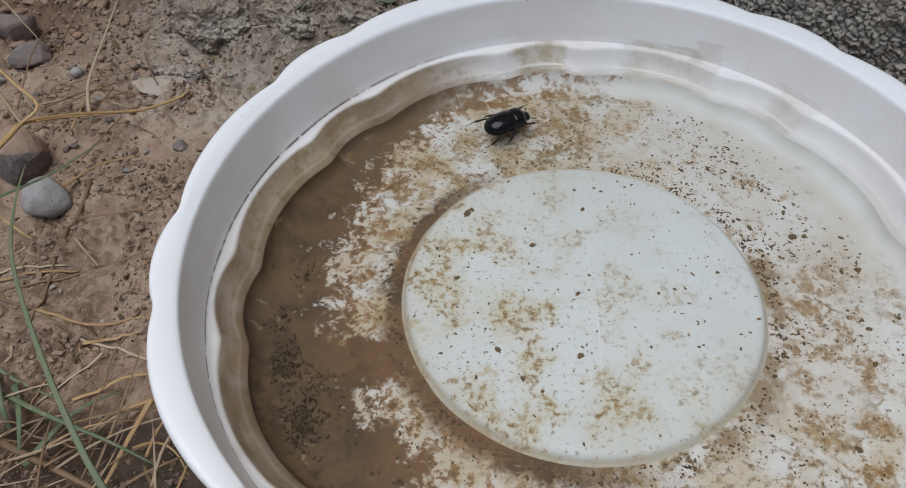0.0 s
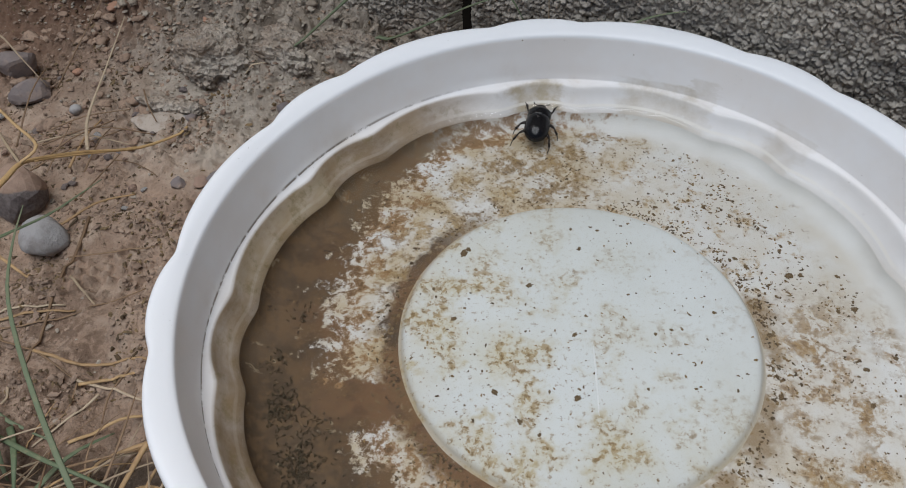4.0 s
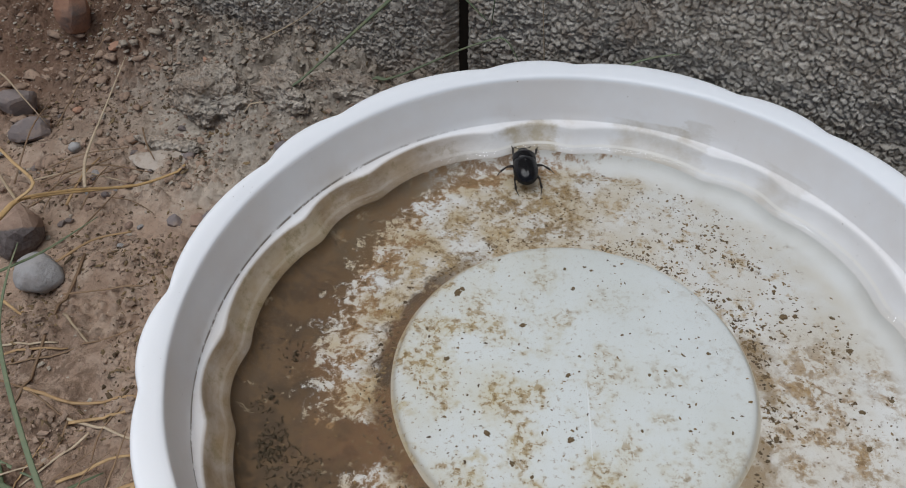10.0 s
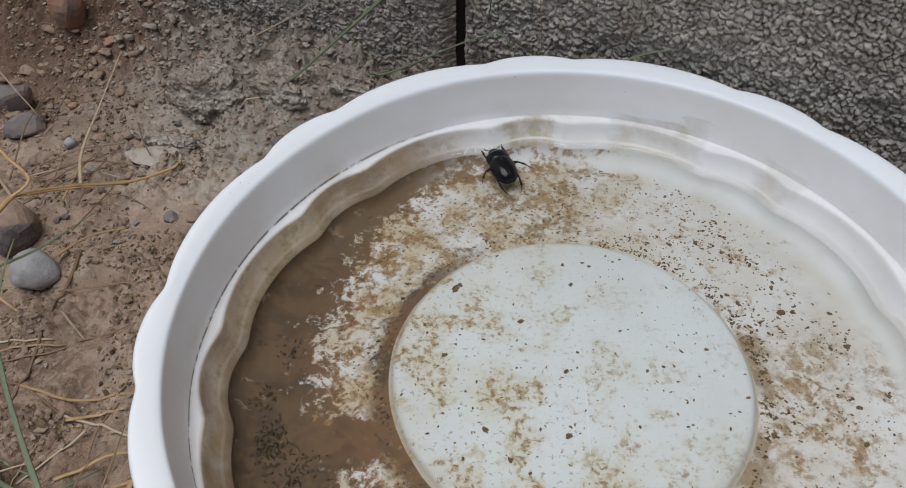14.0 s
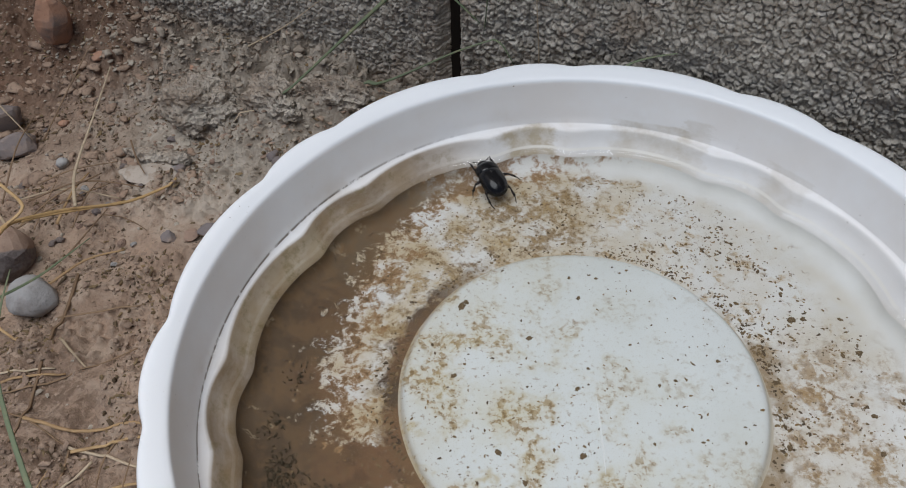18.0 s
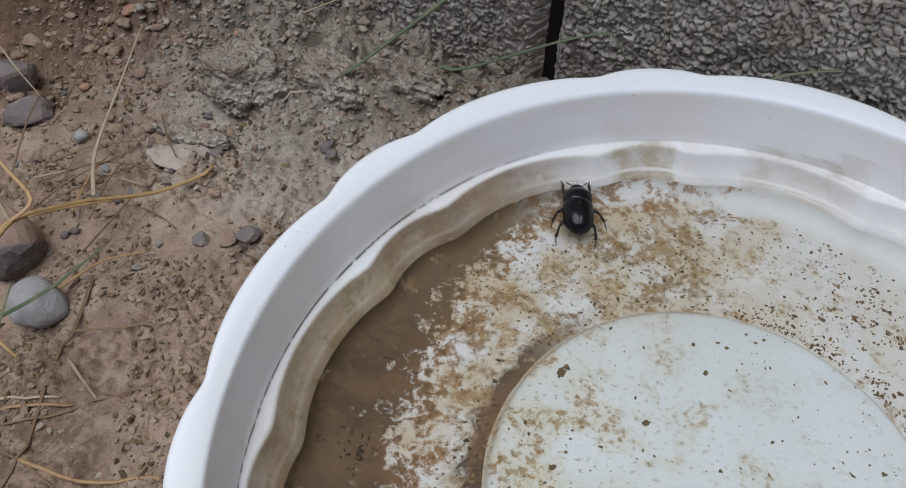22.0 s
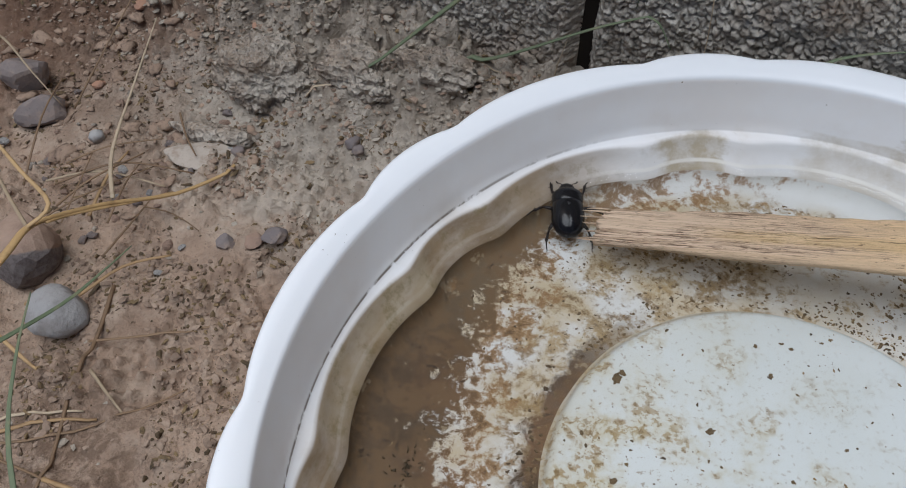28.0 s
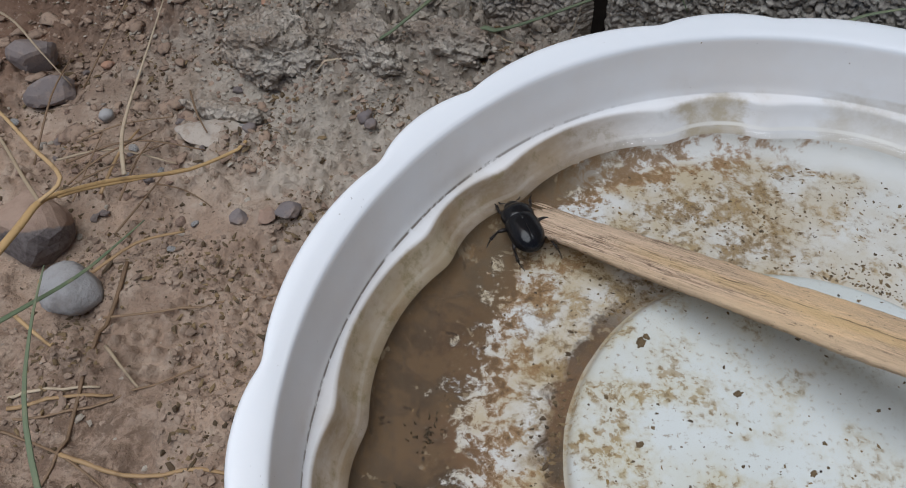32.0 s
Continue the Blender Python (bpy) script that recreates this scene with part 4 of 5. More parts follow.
# ---------- split cane strip ----------
def cane_mesh():
    """A flat strip split off a cane: hollowed back, frayed end, wider towards the hand."""
    rng = random.Random(8)
    nx, ny = 150, 31
    length = 0.24
    fray = [rng.uniform(0, 0.0045) for _ in range(ny)]
    verts, faces = [], []
    for top in (1, 0):
        for a in range(nx):
            for b in range(ny):
                v = b / (ny - 1) * 2 - 1
                u = (a / (nx - 1)) ** 1.25
                x = (fray[b] + 0.0016 * abs(v) + 0.0022 * (1 + v)) * (1 - u) ** 6 + u * length
                wide = 0.0088 + 0.0029 * smooth(0.0, 0.11, np.array(x)) - 0.0005 * math.sin(x * 90)
                y = 0.0019 + v * float(wide) + 0.0003 * noise.noise(Vector((x * 300, b, 1))) + (0.0007 * noise.noise(Vector((x * 140, 3, 7))) if v > 0.9 else 0)
                z = 0.0016 * (1 - v * v) + 0.00018 * noise.noise(Vector((x * 60, b * 1.7, 4)))
                if not top:
                    z -= 0.0022 + 0.0006 * (1 - v * v)
                verts.append((x, y, z))
    def at(top, a, b):
        return (0 if top else nx * ny) + a * ny + b
    for a in range(nx - 1):
        for b in range(ny - 1):
            faces.append((at(1, a, b), at(1, a + 1, b), at(1, a + 1, b + 1), at(1, a, b + 1)))
            faces.append((at(0, a, b), at(0, a, b + 1), at(0, a + 1, b + 1), at(0, a + 1, b)))
        for b, flip in ((0, False), (ny - 1, True)):
            q = (at(1, a, b), at(0, a, b), at(0, a + 1, b), at(1, a + 1, b))
            faces.append(q[::-1] if flip else q)
    for b in range(ny - 1):
        faces.append((at(1, 0, b), at(1, 0, b + 1), at(0, 0, b + 1), at(0, 0, b)))
        faces.append((at(1, nx - 1, b), at(0, nx - 1, b), at(0, nx - 1, b + 1), at(1, nx - 1, b + 1)))
    return mesh_of("cane_strip", verts, faces, CANE)


cane = new("cane_strip", cane_mesh())
tagged(cane, "weathered tan strip of split cane with frayed end", "wooden stick")
splinter_rng = random.Random(12)
for y in (-0.0066, -0.0052, -0.0021, 0.0014, 0.0049, 0.0078, 0.0094):
    reach = splinter_rng.uniform(0.0015, 0.0050)
    bend = splinter_rng.uniform(-0.0012, 0.0012)
    v2, f2 = ribbon([(0.0085, y, 0.0004), (0.0040, y + bend * 0.2, 0.0007), (0.0012 - reach * 0.4, y + bend * 0.5, 0.0006), (-reach, y + bend, 0.0004)], [0.0007, 0.0010, 0.0008, 0.0002], 0.5, 5)
    part("splinter", mesh_of("splinter", v2, f2, CANE), cane)
# seconds, tip x, y, z, heading, rise
CANE_ROWS = [
    (0, 0.30, 0.02, 0.012, -30, 0), (22.6, 0.30, 0.02, 0.012, -30, 0), (23.5, 0.20, 0.09, 0.105, -33, 10), (24.0, 0.10, 0.130, 0.086, -33, 10.2),
    (24.2, 0.0576, 0.1409, 0.072, -32, 10.2), (24.3, 0.0434, 0.1428, 0.072, -28, 10.2), (24.4, 0.0216, 0.1365, 0.072, -21, 10.2), (24.5, 0.0194, 0.1293, 0.072, -20, 10.2),
    (24.7, 0.0031, 0.1153, 0.072, -17, 10.2), (25, -0.0054, 0.1142, 0.072, -16.5, 10.2), (25.3, -0.0057, 0.1077, 0.072, -12.8, 10.2), (25.6, -0.0117, 0.1068, 0.072, -12.2, 10.2),
    (25.8, -0.0118, 0.1143, 0.072, -14.2, 10.2), (26, -0.0155, 0.1092, 0.072, -13.4, 10.2), (26.2, -0.0211, 0.0985, 0.066, -8.4, 10.2), (26.4, -0.0223, 0.0976, 0.064, -8.4, 10.2),
    (26.6, -0.0245, 0.0985, 0.064, -9, 10.2), (27.5, -0.042, 0.103, 0.062, -12, 10.2), (28.5, -0.0563, 0.1045, 0.06, -14.3, 10.2), (28.8, -0.0563, 0.1028, 0.06, -14.2, 10.2),
    (29.2, -0.0588, 0.1010, 0.06, -14.4, 10.2), (29.4, -0.0642, 0.0912, 0.06, -12.3, 10.2), (29.6, -0.0642, 0.0903, 0.06, -12.4, 10.2), (29.8, -0.0628, 0.0916, 0.06, -13.1, 10.2),
    (30, -0.0632, 0.0921, 0.06, -13.8, 10.2), (30.3, -0.0659, 0.0908, 0.0595, -14.3, 10.2), (30.6, -0.0683, 0.0904, 0.059, -15.9, 10.3), (30.9, -0.0715, 0.0958, 0.0545, -20.5, 11.5),
    (31.2, -0.0753, 0.1022, 0.0495, -27.8, 14), (31.4, -0.0752, 0.1072, 0.0495, -32.8, 14), (31.6, -0.0760, 0.1059, 0.0495, -35.6, 14), (31.8, -0.079, 0.1028, 0.0495, -36.4, 14),
    (32, -0.0816, 0.1034, 0.0495, -37.5, 14),
]


def motions():
    walk(beetle, [(t, pose(x, y, WATER_Z + 0.0012, 0, -3 - 7 * float(smooth(1.5, 3.0, t) * smooth(29.6, 28.6, t)) + 2 * math.sin(5 * t), a)) for t, x, y, a in BEETLE])
    rng = random.Random(4)
    for leg, jx, jy, rest, name, side in LEGS:
        swing = 10 if name == "front_leg" else 20
        rows, t = [], 0.0
        while t < 32.2:
            stroke = swing * math.sin(2 * math.pi * (t / 1.3) + (0 if side > 0 else 2.4) + {"front_leg": 0, "middle_leg": 1.8, "hind_leg": 3.4}[name]) + rng.uniform(-8, 8)
            rows.append((min(t, 32.0), pose(jx, jy, -0.0010, 0, 0, rest + stroke)))
            t += 0.4
        walk(leg, rows)
    walk(cane, [(t, pose(x, y, z) @ pose(0, 0, 0, 0, 0, a) @ pose(0, 0, 0, 0, -rise) @ pose(0, -0.0008 * smooth(31.0, 31.6, t), 0, -14 * smooth(31.0, 31.6, t))) for t, x, y, z, a, rise in CANE_ROWS])

# ---------- clutter on the earth ----------
BALL = bmesh.new()
bmesh.ops.create_icosphere(BALL, subdivisions=1, radius=1.0)
BALL_V = [v.co.copy() for v in BALL.verts]
BALL_F = [tuple(v.index for v in f.verts) for f in BALL.faces]
bmesh.ops.subdivide_edges(BALL, edges=BALL.edges, cuts=1, use_grid_fill=True)
KNOB_V = [v.co.normalized() for v in BALL.verts]
KNOB_F = [tuple(v.index for v in f.verts) for f in BALL.faces]
BALL.free()


def open_earth(x, y, gap=0.004):
    """Whether a place is earth in front of the wall and clear of the saucer."""
    return x * 0.47 + y * 0.883 < 0.1835 - gap and math.hypot(x - 0.0045, y - 0.003) > 0.152 + gap


def heap_share(x, y):
    away = 0.1835 - (x * 0.47 + y * 0.883)
    return float(smooth(0.10, 0.0, np.array(away)))


def lumps(name, count, seed, low, high, material, choose, flat=0.42, knobbed=False, long=1.5):
    """Many small irregular lumps in one mesh, half sunk in the earth."""
    rng = random.Random(seed)
    verts, faces = [], []
    made = 0
    while made < count:
        x, y = rng.uniform(-0.43, -0.06), rng.uniform(-0.10, 0.40)
        if not open_earth(x, y) or rng.random() > choose(x, y):
            continue
        made += 1
        size = low + (high - low) * rng.random() ** 3
        turn = Euler((rng.uniform(0, 6), rng.uniform(0, 6), rng.uniform(0, 6))).to_matrix()
        shape = Vector((rng.uniform(0.7, long), rng.uniform(0.6, 1.0) * min(1, 1.9 / long), rng.uniform(0.5, 1.0)))
        base = Vector((x, y, on_ground(x, y) + size * 0.15))
        at = len(verts)
        for v in KNOB_V if knobbed else BALL_V:
            co = turn @ Vector((v.x * shape.x, v.y * shape.y, v.z * shape.z))
            co *= size * (rng.uniform(0.5, 1.15) if knobbed else rng.uniform(0.55, 1.2))
            verts.append((base.x + co.x, base.y + co.y, base.z + co.z * flat))
        faces += [tuple(i + at for i in f) for f in (KNOB_F if knobbed else BALL_F)]
    return new(name, mesh_of(name, verts, faces, material, knobbed))


CLOD = varied("earth_clods", (0.38, 0.272, 0.20), (0.32, 0.225, 0.165), (0.21, 0.148, 0.11), 0.95, 330, True, 1.0)
RUBBLE = varied("crumbled_mortar", (0.42, 0.365, 0.30), (0.35, 0.29, 0.23), (0.26, 0.21, 0.165), 0.95, 420, True, 1.0)


def crumbly(x, y):
    return 0.08 + 0.95 * float(smooth(0.44, 0.66, value_noise(np.array(x * 34), np.array(y * 34), 40))) + 0.22 * heap_share(x, y)


tagged(lumps("soil_crumbs", 10000, 1, 0.0005, 0.0027, CRUMB, crumbly, 0.45), "small brown crumbs of dry earth", "soil", kind="stuff")
tagged(lumps("mortar_crumbs", 90, 8, 0.0022, 0.0050, RUBBLE, lambda x, y: heap_share(x, y) ** 0.7 * float(smooth(-0.30, -0.24, np.array(x))), 0.55, True), "knobbly crumbs of old mortar on the slope", "rubble", kind="stuff")
tagged(lumps("soil_clods", 420, 5, 0.0014, 0.0070, CLOD, lambda x, y: float(smooth(0.10, 0.24, np.array(y))) * float(smooth(-0.17, -0.23, np.array(x))), 0.42, True), "knobbly clods of dry earth below the slope", "soil", kind="stuff")
tagged(lumps("grit", 2600, 2, 0.0005, 0.0026, GRIT, lambda x, y: 0.04 + 0.9 * heap_share(x, y) + 0.8 * float(smooth(0.02, 0.11, np.array(x * 0.47 + y * 0.883)) * smooth(-0.26, -0.20, np.array(x)))), "pale sandy grit at the foot of the wall", "gravel", kind="stuff")
tagged(lumps("dark_crumbs", 6500, 3, 0.0005, 0.0022, FLAKE, lambda x, y: crumbly(x, y) * (1 - 0.8 * heap_share(x, y)), long=2.6), "dark crumbs of humus and plant scraps", "soil", kind="stuff")
tagged(lumps("rubble", 1500, 6, 0.0007, 0.0030, RUBBLE, lambda x, y: heap_share(x, y) ** 1.1 * float(smooth(-0.33, -0.25, np.array(x))), 0.5, True), "crumbled mortar along the foot of the wall", "rubble", kind="stuff")


def stone(name, x, y, size, seed, material, label, turn=0, sink=0.3, rough=0.25, category="stone", flat=0.0, levels=3):
    ob = new(name, rock_mesh(name, size, seed, material, rough, levels, flat))
    ob.matrix_basis = pose(x, y, on_ground(x, y) + size[2] * (1 - sink), 0, 0, turn)
    return tagged(ob, label, category)


stone("pebble", -0.2700, 0.1000, (0.0140, 0.0118, 0.0105), 3, GREY_STONE, "smooth grey pebble with a tan patch on bare earth", -25, 0.25, 0.16)
stone("stone", -0.2975, 0.1335, (0.0190, 0.0180, 0.0165), 11, SPLIT_STONE, "rounded brown stone with a dark grey broken face", 8, 0.3, 0.18, flat=0.9)
stone("stone", -0.3210, 0.2310, (0.0135, 0.0090, 0.0090), 21, DARK_STONE, "angular slate-grey stone on earth", 12, 0.25, 0.2, flat=0.98)
stone("stone", -0.3370, 0.2570, (0.0145, 0.0115, 0.0100), 24, DARK_STONE, "flat dark grey stone sunk in earth", -15, 0.3, 0.2, flat=0.95)
stone("brick_chunk", -0.3120, 0.3240, (0.0120, 0.0090, 0.0190), 31, BRICK, "worn reddish brick chunk leaning on the slope", 20, 0.25, 0.14, "brick", 0.97)
for x, y, size, seed in ((-0.2830, 0.3080, 0.0050, 33), (-0.2350, 0.3020, 0.0034, 35), (-0.3000, 0.2600, 0.0038, 37), (-0.2120, 0.2790, 0.0030, 39)):
    stone("brick_bit", x, y, (size, size * 0.7, size * 0.6), seed, BRICK, "small broken bit of red brick in rubble", seed * 40, 0.3, 0.25, "brick", 0.95)


def mortar_lump(x, y, size, seed, label, turn):
    """A crumbling lump, pitted and knobbed all over, grown into the slope."""
    bm = bmesh.new()
    bmesh.ops.create_icosphere(bm, subdivisions=6, radius=1.0)
    off = Vector((seed * 3.1, seed * 0.7, seed * 1.9))
    for v in bm.verts:
        p = v.co
        k = 1 + 0.40 * noise.noise(p * 1.4 + off) + 0.20 * noise.noise(p * 3.6 + off)
        d = noise.voronoi(p * 5.5 + off + 0.5 * noise.noise_vector(p * 4))[0]
        e = noise.voronoi(p * 12 + off)[0]
        k += 0.10 * min(1, (d[1] - d[0]) * 1.4) + 0.05 * min(1, (e[1] - e[0]) * 1.6) + 0.05 * noise.noise(p * 24 + off)
        v.co = Vector((p.x * k * size[0], p.y * k * size[1], p.z * k * size[2]))
    ob = new("mortar_lump", bm_mesh("mortar_lump", bm, MORTAR))
    ob.matrix_basis = pose(x, y, on_ground(x, y) - size[2] * 0.1, 0, 0, turn)
    return tagged(ob, label, "rubble")


mortar_lump(-0.2030, 0.2500, (0.0270, 0.0185, 0.0190), 41, "large grey-tan lump of crumbled mortar", -22)
mortar_lump(-0.1500, 0.2360, (0.0200, 0.0130, 0.0125), 44, "grey-tan lump of old mortar at the wall", -30)
mortar_lump(-0.1100, 0.2290, (0.0200, 0.0090, 0.0100), 49, "small mortar lump beside the saucer", -28)
stone("lime_patch", -0.2290, 0.2010, (0.0190, 0.0105, 0.0026), 61, PALE_STONE, "flat pale lime patch pressed into the earth", -12, -0.3, 0.3, "lime", levels=4)
stone("flat_stone", -0.2290, 0.2170, (0.0240, 0.0065, 0.0040), 64, MORTAR, "long flat grey-brown stone in the earth", -16, 0.35, 0.3)
stone("chip", -0.2120, 0.2035, (0.0042, 0.0034, 0.0028), 66, DARK_STONE, "blue-grey stone chip on a lime patch", 20, 0.2, 0.3)
stone("chip", -0.1530, 0.2010, (0.0046, 0.0036, 0.0034), 68, DARK_STONE, "dark slate chip beside the saucer", 50, 0.2, 0.3)
stone("chip", -0.1500, 0.1950, (0.0034, 0.0030, 0.0026), 69, DARK_STONE, "dark slate chip beside the saucer", 0, 0.2, 0.3)
stone("chip", -0.1835, 0.1425, (0.0058, 0.0050, 0.0036), 71, DARK_STONE, "dark grey angular chip near the saucer", 30, 0.2, 0.25, flat=0.98)
stone("chip", -0.1930, 0.1405, (0.0048, 0.0042, 0.0034), 73, BROWN_STONE, "tan chip near the saucer", 80, 0.3, 0.3, flat=0.97)
stone("chip", -0.2060, 0.1400, (0.0042, 0.0050, 0.0032), 75, DARK_STONE, "small grey chip near the saucer", 10, 0.3, 0.3, flat=0.97)
stone("pebble", -0.2865, 0.2125, (0.0042, 0.0038, 0.0036), 77, GREY_STONE, "small round blue-grey pebble", 0, 0.2, 0.12)

small = [rock_mesh("gravel_stone", (1.0, 0.75, 0.55), 80 + n, mat, 0.4, 2, 0.97) for n, mat in enumerate((GREY_STONE, PALE_STONE, BROWN_STONE, DARK_STONE, GREY_STONE, BROWN_STONE))]
rng = random.Random(17)
for n in range(70):
    while True:
        x, y = (rng.gauss(-0.275, 0.035), rng.gauss(0.20, 0.03)) if n < 70 else (rng.uniform(-0.40, -0.15), rng.uniform(-0.02, 0.34))
        if open_earth(x, y, 0.01):
            break
    size = rng.uniform(0.0014, 0.0036)
    ob = new("gravel_stone", small[rng.choice((0, 1, 2, 2, 3, 5, 5, 5))])
    ob.matrix_basis = pose(x, y, on_ground(x, y) + size * 0.3, rng.uniform(-20, 20), rng.uniform(-20, 20), rng.uniform(0, 360)) @ Matrix.Scale(size, 4)
    tagged(ob, "small rounded gravel stone on the earth", "stone", "gravel by the wall")


def stem(name, points, wide, material, label, category="straw", taper=0.35, thick=0.6, group=""):
    """One stalk or blade through the points, thinner towards its end."""
    pts = [Vector(p) for p in points]
    fine = []
    for n in range(len(pts) - 1):
        p0, p1, p2, p3 = pts[max(n - 1, 0)], pts[n], pts[n + 1], pts[min(n + 2, len(pts) - 1)]
        for k in range(4):
            t = k / 4
            fine.append(0.5 * (2 * p1 + (p2 - p0) * t + (2 * p0 - 5 * p1 + 4 * p2 - p3) * t * t + (3 * p1 - p0 - 3 * p2 + p3) * t**3))
    fine.append(pts[-1])
    for p in fine:
        p.z = max(p.z, on_ground(p.x, p.y) + wide * 0.45)
    widths = [wide * (1 - (1 - taper) * (n / (len(fine) - 1)) ** 1.4) for n in range(len(fine))]
    verts, faces = ribbon(fine, widths, thick, 7)
    return tagged(new(name, mesh_of(name, verts, faces, material)), label, category, group)


GOLD = [(-0.2709, 0.0708, 0.06), (-0.2676, 0.0933, 0.056), (-0.2672, 0.1076, 0.052), (-0.2646, 0.1192, 0.045), (-0.2529, 0.1404, 0.03), (-0.2313, 0.1635, 0.012), (-0.2097, 0.1873, 0.004)]
stem("straw", GOLD, 0.0038, GOLDEN, "long golden straw lying slantwise over stones", taper=0.5)
stem("straw", [(-0.2650, 0.1160, 0.0465), (-0.2590, 0.1290, 0.0375), (-0.2440, 0.1500, 0.0215), (-0.2330, 0.1640, 0.0125)], 0.0040, GOLDEN, "folded golden straw leaf along a stalk", taper=0.2, thick=0.3)
stem("straw", [(-0.2672, 0.1076, 0.0525), (-0.2606, 0.118, 0.055), (-0.2790, 0.1375, 0.053), (-0.2983, 0.1581, 0.05), (-0.312, 0.172, 0.047)], 0.0020, STRAW, "bent pale straw rising from a golden stalk", taper=0.7)
stem("straw", [(-0.2672, 0.1086, 0.0520), (-0.2795, 0.1240, 0.0515), (-0.2919, 0.1405, 0.05), (-0.310, 0.163, 0.047)], 0.0017, PALE_STRAW, "thin straw forking off a golden stalk", taper=0.7)
stem("straw", [(-0.2549, 0.1511, 0.022), (-0.2650, 0.1790, 0.0165), (-0.2694, 0.2045, 0.013), (-0.2702, 0.2359, 0.013), (-0.2689, 0.2892, 0.018)], 0.0022, PALE_STRAW, "pale curved straw lying up the rubble slope", taper=0.4)
stem("stalk", [(-0.2977, 0.2234, 0.010), (-0.2821, 0.2423, 0.03), (-0.2656, 0.2708, 0.05), (-0.250, 0.30, 0.07)], 0.0013, TWIG, "thin dark dry stalk standing on the slope", "stalk")
stem("straw", [(-0.3602, 0.2826, 0.014), (-0.3400, 0.2610, 0.022), (-0.3222, 0.2411, 0.020), (-0.3073, 0.2298, 0.006)], 0.0016, PALE_STRAW, "pale thin straw arched over grey stones")
stem("twig", [(-0.2504, 0.1162, 0.004), (-0.2510, 0.0900, 0.003), (-0.2529, 0.066, 0.004), (-0.2519, 0.0332, 0.004), (-0.2560, 0.0150, 0.003)], 0.0021, TWIG, "brown dry stalk lying on the earth", "twig", 0.6)
stem("twig", [(-0.2537, 0.0880, 0.003), (-0.2218, 0.0914, 0.004), (-0.1935, 0.0954, 0.003), (-0.175, 0.096, 0.003)], 0.0013, TWIG, "thin brown twig beside the saucer", "twig", 0.6)
stem("straw", [(-0.2860, 0.1060, 0.004), (-0.2674, 0.107, 0.005), (-0.2485, 0.1249, 0.006), (-0.2292, 0.1332, 0.004)], 0.0021, STRAW, "brown straw half under a grey pebble", taper=0.6)
